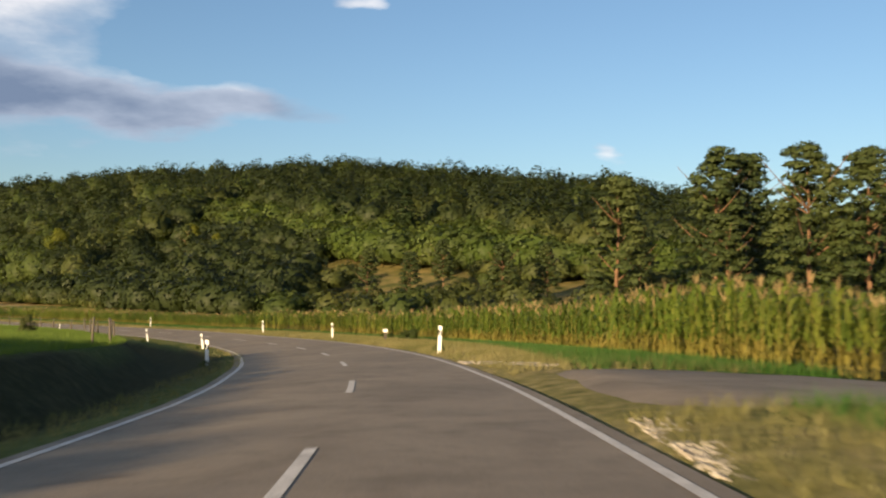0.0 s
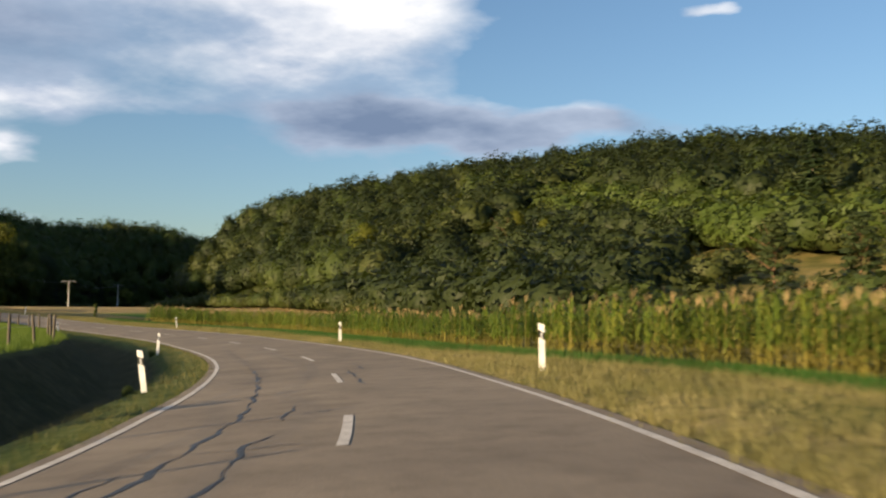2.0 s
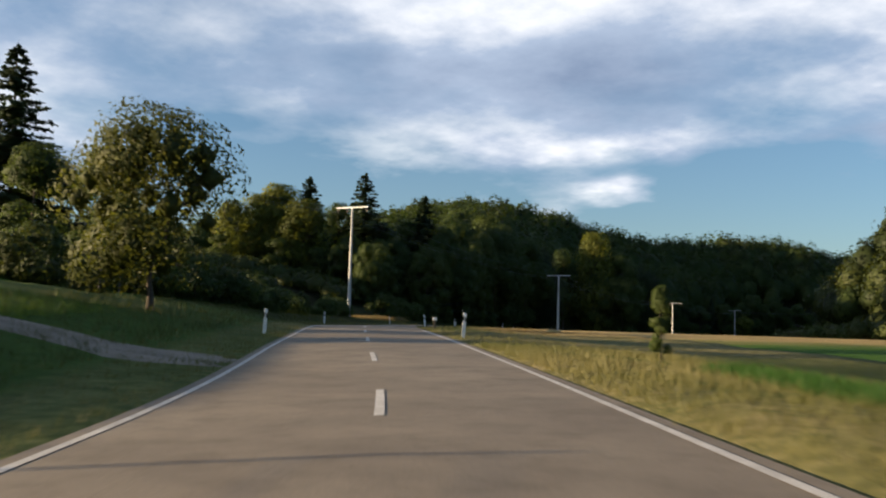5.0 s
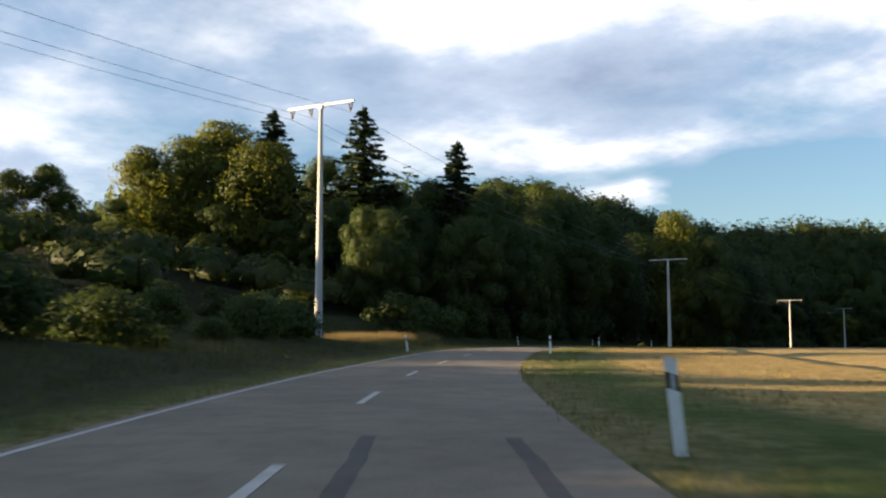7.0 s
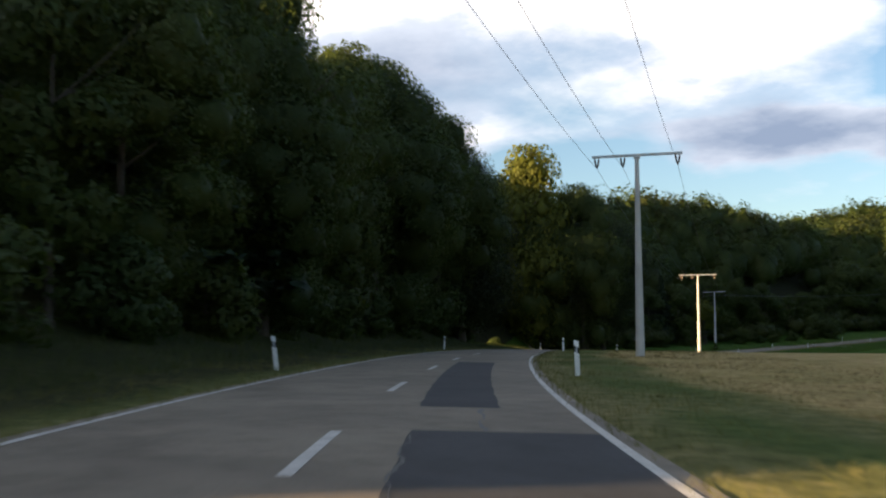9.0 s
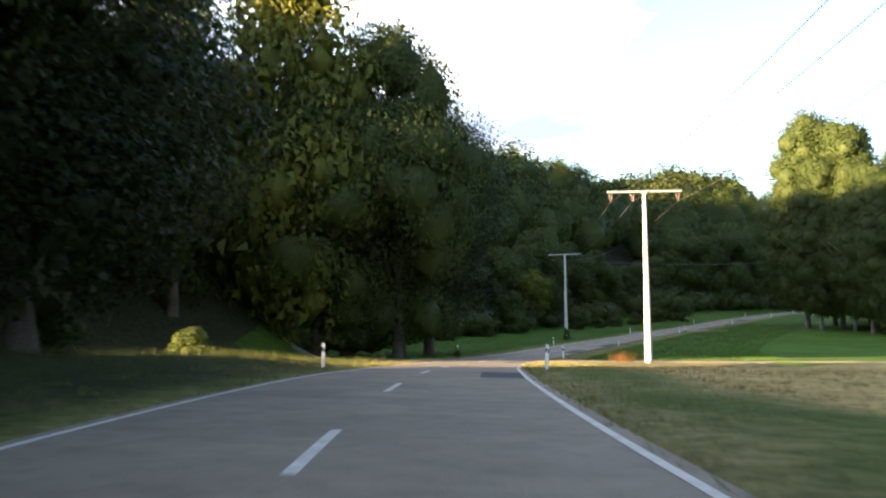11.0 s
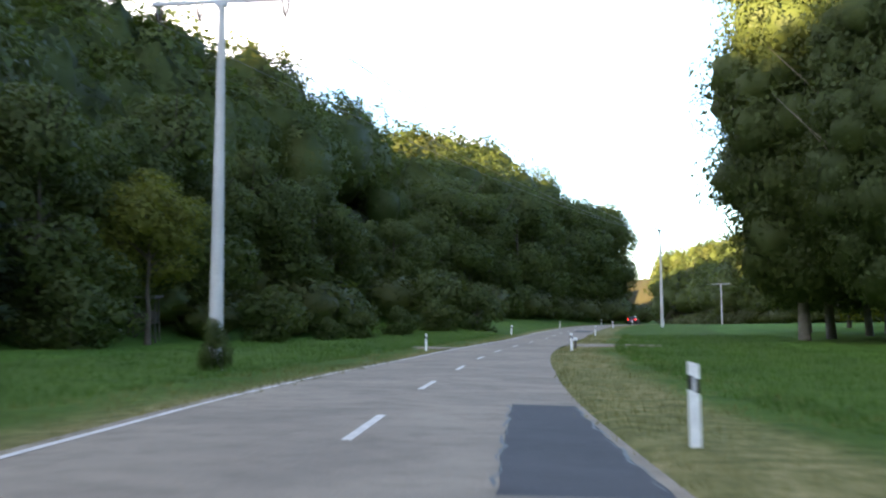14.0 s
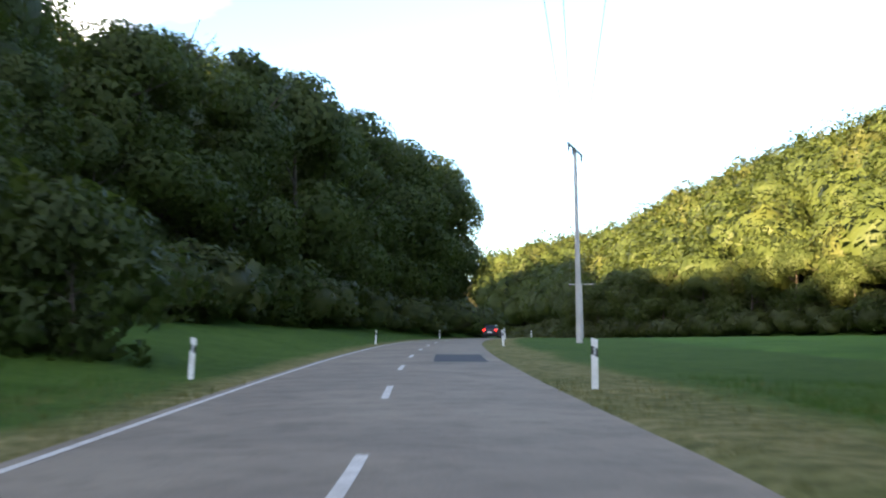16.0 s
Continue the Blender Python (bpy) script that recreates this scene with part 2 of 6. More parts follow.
def mat_ground():
    """The land: meadow, stubble, soil under the corn and forest floor, told apart by the zone attribute."""
    m, t, b = material("land", 0.95, 0.0, 0.1)
    p = coords(t)
    n1 = noise_of(t, p, 0.22, 6.0, 0.6)
    n2 = noise_of(t, p, 3.5, 4.0, 0.65)
    n3 = noise_of(t, p, 22.0, 3.0, 0.7)
    at = t.nodes.new("ShaderNodeVertexColor")
    at.layer_name = "zone"
    sep = t.nodes.new("ShaderNodeSeparateColor")
    t.links.new(at.outputs[0], sep.inputs[0])
    meadow = mixed(t, ramp_of(t, n1, [(0.35, (0.038, 0.098, 0.012)), (0.65, (0.074, 0.148, 0.022))]),
                   ramp_of(t, n3, [(0.3, (0.55, 0.55, 0.5)), (0.7, (1.35, 1.3, 1.2))]), 0.7, 'MULTIPLY')
    st = t.nodes.new("ShaderNodeTexWave")
    st.inputs["Scale"].default_value = 0.7
    st.inputs["Distortion"].default_value = 2.5
    st.inputs["Detail"].default_value = 2.0
    rot = t.nodes.new("ShaderNodeMapping")
    rot.inputs["Rotation"].default_value = (0, 0, radians(62))
    t.links.new(p, rot.inputs["Vector"])
    t.links.new(rot.outputs[0], st.inputs["Vector"])
    stub = mixed(t, ramp_of(t, n2, [(0.3, (0.34, 0.235, 0.10)), (0.7, (0.56, 0.41, 0.19))]),
                 ramp_of(t, st.outputs["Fac"], [(0.2, (0.72, 0.68, 0.6)), (0.7, (1.1, 1.08, 1.0))]), 0.7, 'MULTIPLY')
    stub = mixed(t, stub, ramp_of(t, n1, [(0.36, (0.6, 0.72, 0.5)), (0.55, (1, 1, 1))]), 0.6, 'MULTIPLY')
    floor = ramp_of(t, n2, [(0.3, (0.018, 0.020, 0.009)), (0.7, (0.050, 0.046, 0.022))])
    soil = ramp_of(t, n2, [(0.3, (0.09, 0.06, 0.035)), (0.7, (0.17, 0.115, 0.065))])
    heath = mixed(t, ramp_of(t, n1, [(0.35, (0.075, 0.085, 0.022)), (0.62, (0.24, 0.19, 0.075))]),
                  ramp_of(t, n3, [(0.3, (0.6, 0.6, 0.55)), (0.7, (1.25, 1.2, 1.1))]), 0.7, 'MULTIPLY')
    col = mixed(t, meadow, stub, sep.outputs[0])
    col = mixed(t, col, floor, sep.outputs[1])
    col = mixed(t, col, heath, sep.outputs[2])
    t.links.new(col, b.inputs["Base Color"])
    bump_of(t, b, n3, 0.8, 0.05)
    return m


def mat_verge():
    m, t, b = material("verge_turf", 0.95, 0.0, 0.1)
    p = coords(t)
    n1 = noise_of(t, p, 0.3, 6.0, 0.65, 0.4)
    n2 = noise_of(t, p, 2.6, 5.0, 0.65)
    n3 = noise_of(t, p, 30.0, 3.0, 0.7)
    at = t.nodes.new("ShaderNodeVertexColor")
    at.layer_name = "zone"
    sep = t.nodes.new("ShaderNodeSeparateColor")
    t.links.new(at.outputs[0], sep.inputs[0])
    dry = ramp_of(t, n2, [(0.3, (0.085, 0.090, 0.030)), (0.5, (0.19, 0.170, 0.075)), (0.72, (0.34, 0.28, 0.15))])
    green = ramp_of(t, n2, [(0.3, (0.036, 0.082, 0.012)), (0.7, (0.076, 0.132, 0.022))])
    # soil darkened to hold the ditch's shade; also bare soil by the maize
    earth_and_shade = ramp_of(t, n2, [(0.3, (0.022, 0.024, 0.010)), (0.55, (0.042, 0.040, 0.018)), (0.75, (0.075, 0.062, 0.032))])
    straw = ramp_of(t, n2, [(0.3, (0.30, 0.205, 0.085)), (0.7, (0.58, 0.43, 0.20))])
    col = mixed(t, dry, green, sep.outputs[0])
    col = mixed(t, col, earth_and_shade, sep.outputs[1])
    col = mixed(t, col, straw, sep.outputs[2])
    col = mixed(t, col, ramp_of(t, n1, [(0.35, (0.72, 0.8, 0.62)), (0.6, (1.1, 1.05, 1.0))]), 0.8, 'MULTIPLY')
    col = mixed(t, col, ramp_of(t, n3, [(0.3, (0.55, 0.55, 0.5)), (0.7, (1.3, 1.28, 1.2))]), 0.8, 'MULTIPLY')
    t.links.new(col, b.inputs["Base Color"])
    bump_of(t, b, n3, 0.9, 0.04)
    return m


M_ASPHALT = mat_asphalt("road_asphalt", (0.180, 0.144, 0.104), (0.256, 0.208, 0.150))
M_LANE = mat_asphalt("lane_asphalt", (0.150, 0.122, 0.092), (0.240, 0.194, 0.142), 0.9)
M_PATCH = mat_asphalt("patch_asphalt", (0.034, 0.034, 0.036), (0.052, 0.051, 0.053))
M_SKID = mat_asphalt("rubbed_asphalt", (0.085, 0.072, 0.058), (0.125, 0.105, 0.083))
M_TAR = mat_simple("tar_seal", (0.02, 0.02, 0.02), (0.04, 0.038, 0.036), 6.0, 0.5)
M_GRAVEL = mat_simple("gravel", (0.13, 0.105, 0.078), (0.29, 0.24, 0.18), 1.2, 0.95, bump=0.8, fine=28.0)
M_SHOULDER = mat_simple("shoulder_chips", (0.24, 0.21, 0.17), (0.52, 0.48, 0.41), 3.0, 0.95, bump=0.9, fine=24.0)
M_PAINT = mat_simple("road_paint", (0.36, 0.33, 0.29), (0.66, 0.62, 0.56), 4.0, 0.7, fine=40.0)
M_LAND = mat_ground()
M_VERGE = mat_verge()
M_POST = mat_simple("post_plastic", (0.66, 0.66, 0.64), (0.86, 0.86, 0.84), 3.0, 0.45, fine=30.0)
M_BLACK = mat_simple("black_band", (0.012, 0.012, 0.013), (0.03, 0.03, 0.03), 5.0, 0.5)
M_REFLECT = mat_simple("reflector_glass", (0.55, 0.57, 0.6), (0.78, 0.8, 0.82), 40.0, 0.2, 0.3)
M_CONCRETE = mat_simple("pole_concrete", (0.42, 0.41, 0.39), (0.60, 0.585, 0.56), 0.8, 0.85, bump=0.2, fine=22.0)
M_STEEL = mat_simple("galvanised_steel", (0.30, 0.31, 0.32), (0.45, 0.46, 0.47), 3.0, 0.45, 0.7)
M_INSUL = mat_simple("insulator_ceramic", (0.05, 0.035, 0.03), (0.09, 0.06, 0.05), 6.0, 0.25)
M_WIRE = mat_simple("wire", (0.10, 0.10, 0.105), (0.17, 0.17, 0.18), 2.0, 0.5, 0.6)
M_WOOD = mat_simple("weathered_wood", (0.055, 0.046, 0.036), (0.115, 0.10, 0.08), 2.0, 0.9, bump=0.5, fine=25.0)
M_BARK = mat_simple("bark", (0.045, 0.036, 0.026), (0.11, 0.09, 0.07), 1.2, 0.95, bump=0.7, fine=14.0)
M_PALEBARK = mat_simple("pale_bark", (0.13, 0.115, 0.09), (0.24, 0.215, 0.175), 1.2, 0.95, bump=0.6, fine=14.0)
M_PINEBARK = mat_simple("pine_bark", (0.085, 0.052, 0.030), (0.18, 0.10, 0.055), 1.2, 0.95, bump=0.7, fine=14.0)
M_LEAF = mat_leaf("leaves_mixed", (0.045, 0.070, 0.017), (0.064, 0.090, 0.022), (0.098, 0.110, 0.029), through=0.45)
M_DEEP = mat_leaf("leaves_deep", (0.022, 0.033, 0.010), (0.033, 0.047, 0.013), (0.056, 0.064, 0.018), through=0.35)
# oak leaves with the canopy's deep shade put into their colour
M_OAK_SHADED = mat_leaf("shaded_oak_leaves", (0.016, 0.025, 0.007), (0.026, 0.038, 0.010), (0.045, 0.056, 0.015), through=0.3)
M_YOUNG = mat_leaf("young_leaves", (0.038, 0.066, 0.012), (0.066, 0.098, 0.017), (0.105, 0.130, 0.026), through=0.4)
M_LEAF_Y = mat_leaf("leaves_yellow_green", (0.070, 0.095, 0.010), (0.135, 0.150, 0.018), (0.22, 0.21, 0.03), through=0.5)
M_LEAF_D = mat_leaf("leaves_dark", (0.041, 0.064, 0.018), (0.059, 0.086, 0.023), (0.086, 0.108, 0.030), through=0.45)
M_NEEDLE = mat_leaf("needles", (0.008, 0.018, 0.006), (0.020, 0.036, 0.011), (0.042, 0.062, 0.018), through=0.15)
M_PINE = mat_leaf("pine_needles", (0.020, 0.034, 0.010), (0.046, 0.064, 0.018), (0.085, 0.100, 0.030), through=0.2)
M_SHRUB = mat_leaf("shrub_leaves", (0.036, 0.050, 0.012), (0.058, 0.072, 0.018), (0.092, 0.097, 0.025))
M_CORN = mat_leaf("corn_leaves", (0.036, 0.074, 0.012), (0.105, 0.155, 0.024), (0.27, 0.275, 0.052), 0.05, 0.4)
M_DRYCORN = mat_leaf("dry_corn", (0.08, 0.10, 0.02), (0.22, 0.20, 0.045), (0.40, 0.32, 0.09), 0.4, 0.4)
M_WILLOW = mat_leaf("willow_leaves", (0.072, 0.088, 0.016), (0.145, 0.160, 0.028), (0.22, 0.215, 0.045), through=0.5)
M_OLIVE = mat_leaf("olive_leaves", (0.040, 0.050, 0.012), (0.072, 0.082, 0.019), (0.125, 0.125, 0.032), through=0.45)
M_FLOWER = mat_leaf("red_dock", (0.13, 0.055, 0.02), (0.22, 0.095, 0.03), (0.30, 0.20, 0.05), 0.5, 0.3)
M_TASSEL = mat_leaf("corn_tassels", (0.16, 0.115, 0.052), (0.25, 0.185, 0.085), (0.36, 0.28, 0.14), 0.05, 0.25)
M_GRASS = mat_leaf("grass_blades", (0.070, 0.090, 0.022), (0.165, 0.155, 0.060), (0.32, 0.275, 0.135), 0.30, 0.35)
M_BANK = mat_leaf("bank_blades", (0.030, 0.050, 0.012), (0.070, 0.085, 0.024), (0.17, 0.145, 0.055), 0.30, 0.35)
M_PASTURE = mat_leaf("pasture_blades", (0.075, 0.130, 0.020), (0.130, 0.190, 0.032), (0.20, 0.24, 0.055), 0.30, 0.45)
M_LUSH = mat_leaf("lush_blades", (0.022, 0.070, 0.010), (0.040, 0.105, 0.016), (0.075, 0.150, 0.026), 0.30, 0.35)
M_GRASS_G = mat_leaf("meadow_blades", (0.032, 0.082, 0.011), (0.064, 0.130, 0.020), (0.105, 0.172, 0.032), 0.30, 0.35)

# ------------------------------------------------------------------ the road's line
ROAD = [(-0.3, -67, 1.7), (-0.4, -45.0, 1.20), (-0.5, -22.5, 0.60),
        (-0.8, 0.0, 0.00), (-1.8, 22.4, -0.60), (-5.8, 44.6, -1.28), (-13.3, 65.7, -1.78), (-24.4, 85.3, -1.97),
        (-38.7, 102.7, -2.08), (-55.4, 117.7, -2.07), (-74.2, 130.0, -1.73), (-93.8, 141.0, -0.99), (-113.4, 152.0, -0.36),
        (-132.5, 164.0, -0.07), (-150.7, 177.2, 0.20), (-168.0, 191.6, 0.59), (-184.1, 207.2, 0.78), (-199.2, 223.9, 0.84),
        (-213.3, 241.5, 0.84), (-226.0, 260.0, 0.69), (-237.2, 279.5, 0.29), (-247.2, 299.7, -0.49), (-255.6, 320.6, -1.19),
        (-262.1, 342.1, -1.60), (-267.3, 364.0, -1.66), (-270.9, 386.2, -1.45), (-272.8, 408.6, -1.06),
        (-273.4, 431.0, -0.54), (-274.2, 453.5, 0.10), (-274.5, 476.0, 0.78), (-274.2, 498.5, 1.45)]
ROAD += [(-272.6, 521.0, 2.05), (-268.5, 549.0, 2.6), (-263.0, 575.0, 2.9), (-258.6, 602.0, 3.1), (-257.5, 630.0, 3.2),
         (-261.0, 662.0, 3.2), (-269.0, 696.0, 3.2)]


def spline(points, step):
    p = np.array(points, float)
    k = np.r_[0, np.cumsum(np.linalg.norm(np.diff(p[:, :2], axis=0), axis=1))]
    m = np.gradient(p, k, axis=0)
    s = np.arange(0, k[-1], step)
    i = np.clip(np.searchsorted(k, s, side="right") - 1, 0, len(k) - 2)
    h = (k[i + 1] - k[i])[:, None]
    u = ((s - k[i]) / h[:, 0])[:, None]
    return ((2 * u**3 - 3 * u**2 + 1) * p[i] + (u**3 - 2 * u**2 + u) * h * m[i]
            + (3 * u**2 - 2 * u**3) * p[i + 1] + (u**3 - u**2) * h * m[i + 1])


LINE = spline(ROAD, 1.0)
S0 = 67.0                                  # the walk starts this far along the line
# the line lies a little beside the first reckoning here and there
SHIFT = [(0, -0.1), (70, -0.1), (92, -0.38), (104, -0.42), (120, -0.30), (135, -0.2), (155, -0.25), (165, -0.42), (175, -0.46), (190, -0.3), (208, 0.0), (288, 0.16), (310, -0.08), (330, 0.06), (367, 0.1), (456, 0.38), (480, 0.2), (507, 0.22), (526, 0.06), (545, 0.4), (563, 0.55), (585, 0.1), (605, -0.2), (615, 0.1), (640, -0.1), (760, -0.1)]
_t = np.gradient(LINE, axis=0)
_t /= np.linalg.norm(_t[:, :2], axis=1)[:, None]
_k = np.interp(np.arange(len(LINE)), *np.array(SHIFT).T)
LINE[:, 0] += _t[:, 1] * _k
LINE[:, 1] -= _t[:, 0] * _k
LS = np.r_[0, np.cumsum(np.linalg.norm(np.diff(LINE[:, :2], axis=0), axis=1))] - S0
TAN = np.gradient(LINE, axis=0)
TAN /= np.linalg.norm(TAN[:, :2], axis=1)[:, None]
S_END = float(LS[-1])


# how much the carriageway leans in its bends: rise to the right for each metre across
BANK = [(-70, .03), (0, .035), (30, .045), (55, .058), (100, .055), (140, .055), (165, .04), (200, 0), (300, -.01), (420, -.015), (480, -.02), (505, 0), (760, 0)]


def lean_of(s, d):
    """Height that the leaning carriageway adds, dying out beyond its verges."""
    return np.interp(s, *np.array(BANK).T) * np.clip(d, -3.6, 3.6) * (1 - smooth((np.abs(d) - 5.0) / 8.0))


def smooth(u):
    u = np.clip(u, 0, 1)
    return u * u * (3 - 2 * u)


def on_road(s, d=0.0, up=0.0):
    """A place s metres along the road and d metres to its right."""
    s = np.asarray(s, float)
    c = [np.interp(s, LS, LINE[:, k]) for k in range(3)]
    tx, ty = np.interp(s, LS, TAN[:, 0]), np.interp(s, LS, TAN[:, 1])
    return np.stack([c[0] + ty * d, c[1] - tx * d, c[2] + up + lean_of(s, np.asarray(d, float))], -1)


def heading(s):
    return math.atan2(float(np.interp(s, LS, TAN[:, 1])), float(np.interp(s, LS, TAN[:, 0])))


def road_coords(x, y):
    """How far along the road, and how far to its right, each place lies."""
    x, y = np.asarray(x, float).ravel(), np.asarray(y, float).ravel()
    s, d, z = np.empty_like(x), np.empty_like(x), np.empty_like(x)
    pts = LINE[::2]
    tan = TAN[::2]
    ls = LS[::2]
    for a in range(0, len(x), 4000):
        b = slice(a, a + 4000)
        q = (x[b, None] - pts[None, :, 0]) ** 2 + (y[b, None] - pts[None, :, 1]) ** 2
        j = q.argmin(1)
        ex, ey = x[b] - pts[j, 0], y[b] - pts[j, 1]
        along = ex * tan[j, 0] + ey * tan[j, 1]
        side = ex * tan[j, 1] - ey * tan[j, 0]
        s[b] = ls[j] + along
        d[b] = np.where(side >= 0, 1, -1) * np.sqrt(q.min(1))
        inner = (j > 0) & (j < len(pts) - 1)
        d[b] = np.where(inner, side, d[b])
        z[b] = pts[j, 2]
    return s, d, z


def wavy(x, y, scale, seed=0.0):
    """Cheap smooth unevenness between -1 and 1."""
    x, y = np.asarray(x, float) / scale + seed, np.asarray(y, float) / scale - seed * 0.7
    return (np.sin(x * 1.7 + 1.3 * np.sin(y * 0.9)) + np.sin(y * 2.1 + 1.1 * np.sin(x * 1.3 + 2)) + np.sin((x + y) * 1.1 + 0.5)) / 3


def table(v, pairs):
    a = np.array(pairs, float)
    return np.interp(v, a[:, 0], a[:, 1])


# gaps added in the western slope and wood to let the low sun reach the road: both ends of the lit stretch
SUN_GAPS = (((-239.5, 301.0), (-256.6, 310.3)), ((-172.5, 194.0), (-181.5, 202.8)), ((-151.2, 174.8), (-153.4, 177.4)))


def sun_gap(x, y, margin, which=SUN_GAPS):
    """Nearness, 0 to 1, of each place to the middle of a gap cut for the sun."""
    ux, uy = math.cos(SUN_AZ), math.sin(SUN_AZ)
    best = np.zeros(np.shape(x))
    for (ax, ay), (bx, by) in which:
        mx, my = (ax + bx) / 2, (ay + by) / 2
        half = abs((bx - ax) * uy - (by - ay) * ux) / 2
        across = (np.asarray(x) - mx) * uy - (np.asarray(y) - my) * ux
        along = (np.asarray(x) - mx) * ux + (np.asarray(y) - my) * uy
        best = np.maximum(best, (along < 190) * (along > -5) * np.clip((half + margin - np.abs(across)) / margin, 0, 1))
    return best


def in_gap(x, y):
    return sun_gap(x, y, 4.5) > 0.05


# where the slopes begin on both sides, and how high they rise
FOOT_L = [(-70, 60), (150, 55), (200, 30), (245, 16), (280, 10), (400, 9), (424, 12), (440, 26), (525, 25), (560, 20), (600, 15), (640, 10), (670, 7), (760, 7)]
RISE_L = [(-70, 3.0), (150, 3.5), (240, 4.4), (300, 5.0), (350, 8.0), (400, 17.0), (430, 28.5), (450, 31.0), (470, 39.0), (498, 37.5), (515, 33.0), (540, 28.0), (575, 25.5), (600, 23.5), (630, 18.5), (670, 30.0), (710, 37.0), (760, 9.9)]
# the foot of the eastern hill, and how high its ridge stands along it
EAST = [(200, -60), (120, 20), (62, 78), (20, 104), (-25, 140), (-62, 185), (-105, 235), (-160, 290), (-207, 325), (-228, 385), (-215, 440), (-170, 500), (-100, 560)]
EAST_RISE = [7.0, 7.2, 8.2, 10.6, 17.0, 28.0, 36.0, 35.5, 31.5, 27.0, 17.0, 12.0, 9.5]
EAST_WIDE = [175, 175, 175, 170, 165, 150, 118, 80, 36, 40, 55, 70, 70]
# the foot of the northern hill
NORTH = [(-150, 470), (-215, 545), (-234, 590), (-244, 640), (-251, 685), (-258, 722), (-290, 745), (-370, 760)]
NORTH_RISE = [40.0, 40.0, 37.0, 36.0, 37.5, 30.0, 26.0, 22.0]
NORTH_WIDE = [90, 85, 80, 75, 75, 75, 75, 75]


def beyond(x, y, foot, rise, wide):
    """How far each place lies behind a hill's foot line, and the hill's rise there."""
    p = np.array(foot, float)
    best = np.full(len(x), 1e9)
    q, h, w = np.zeros(len(x)), np.zeros(len(x)), np.ones(len(x))
    for i in range(len(p) - 1):
        e = p[i + 1] - p[i]
        n2 = e @ e
        u = np.clip(((x - p[i, 0]) * e[0] + (y - p[i, 1]) * e[1]) / n2, 0, 1)
        dx, dy = x - p[i, 0] - u * e[0], y - p[i, 1] - u * e[1]
        r2 = dx * dx + dy * dy
        side = e[0] * (y - p[i, 1]) - e[1] * (x - p[i, 0])
        near = r2 < best
        best = np.where(near, r2, best)
        q = np.where(near, np.where(side < 0, 1, -1) * np.sqrt(r2), q)
        h = np.where(near, rise[i] + (rise[i + 1] - rise[i]) * u, h)
        w = np.where(near, wide[i] + (wide[i + 1] - wide[i]) * u, w)
    return q, h * np.sin(1.5708 * np.clip(q / w, 0, 1)) * (1 - 0.8 * smooth((q - w - 60) / 180))


def hills(x, y):
    """Height that the eastern and northern hills add, and how far inside each a place lies."""
    q1, h1 = beyond(x, y, EAST, EAST_RISE, EAST_WIDE)
    q2, h2 = beyond(x, y, NORTH, NORTH_RISE, NORTH_WIDE)
    return np.maximum(h1, h2), q1, q2


def ditch(s):
    return smooth((s + 30) / 40) * (1 - smooth((s - 150) / 16))


def profile(s, d, cut=0.0):
    """Height over the road at s along it and d to its right."""
    s, d = np.asarray(s, float), np.asarray(d, float)
    right = np.where(d > 0, np.interp(d, [0, 3.2, 5, 9, 14, 40], [-0.03, -0.03, -0.04, -0.30, -0.38, -0.55]), 0)
    raised = np.interp(d, [0, 3.2, 4.2, 9, 14, 40], [-0.03, -0.03, 0.09, 0.02, -0.30, -0.55])
    early = 1 - smooth((s - 150) / 25)
    right = np.where(d > 0, raised * early + right * (1 - early) * 0.4, 0)
    a = -d
    dit = np.interp(a, [0, 3.2, 4.3, 5.9, 6.5, 8.4, 14, 40], [-0.03, -0.03, -0.12, -0.86, -0.90, 0.50, 0.78, 2.5])
    bank = np.interp(a, [0, 3.2, 5.5, 9, 14, 40], [-0.03, -0.03, 0.10, 0.80, 1.5, 4.5])
    flat = np.interp(a, [0, 3.2, 5, 9, 40], [-0.03, -0.03, 0.0, 0.10, 0.6])
    k = ditch(s)
    f = smooth((s - 398) / 12) * (1 - smooth((s - 545) / 30))
    left = dit * k + (1 - k) * (bank * (1 - f) + flat * f)
    h = np.where(d > 0, right, left * (1 - cut * smooth((a - 6) / 8)))
    u = np.clip((a - table(s, FOOT_L)) / table(s, [(400, 50), (440, 55), (465, 90), (520, 85), (545, 54), (620, 52), (650, 75)]), 0, 1)
    back = smooth((a - table(s, [(400, 62), (440, 66), (468, 150), (500, 120), (520, 100), (545, 74), (620, 70), (640, 62), (760, 58)]))
                  / table(s, [(440, 50), (468, 160), (500, 110), (520, 80), (545, 62), (640, 60)]))
    hl = table(s, RISE_L) * np.sin(1.5708 * u) * (1 - 0.8 * back)
    return h + np.where(d > 0, 0, hl * (1 - cut))


def land(x, y):
    """Height of the land's surface, and the road coordinates of each place."""
    s, d, z = road_coords(x, y)
    far = smooth((np.abs(d) - 10) / 60)
    x, y = np.asarray(x, float).ravel(), np.asarray(y, float).ravel()
    h = z + lean_of(s, d) + profile(s, d, 0.85 * smooth(np.maximum(sun_gap(x, y, 16.0, SUN_GAPS[:1]), sun_gap(x, y, 5.0, SUN_GAPS[1:])) * 1.3)) + hills(x, y)[0] + far * (0.5 * wavy(x, y, 26.0) + 1.2 * smooth((np.abs(d) - 70) / 60) * wavy(x, y, 60.0, 3.0))
    return h, s, d


def land_at(x, y):
    return float(land([x], [y])[0][0])

# ------------------------------------------------------------------ mesh helpers


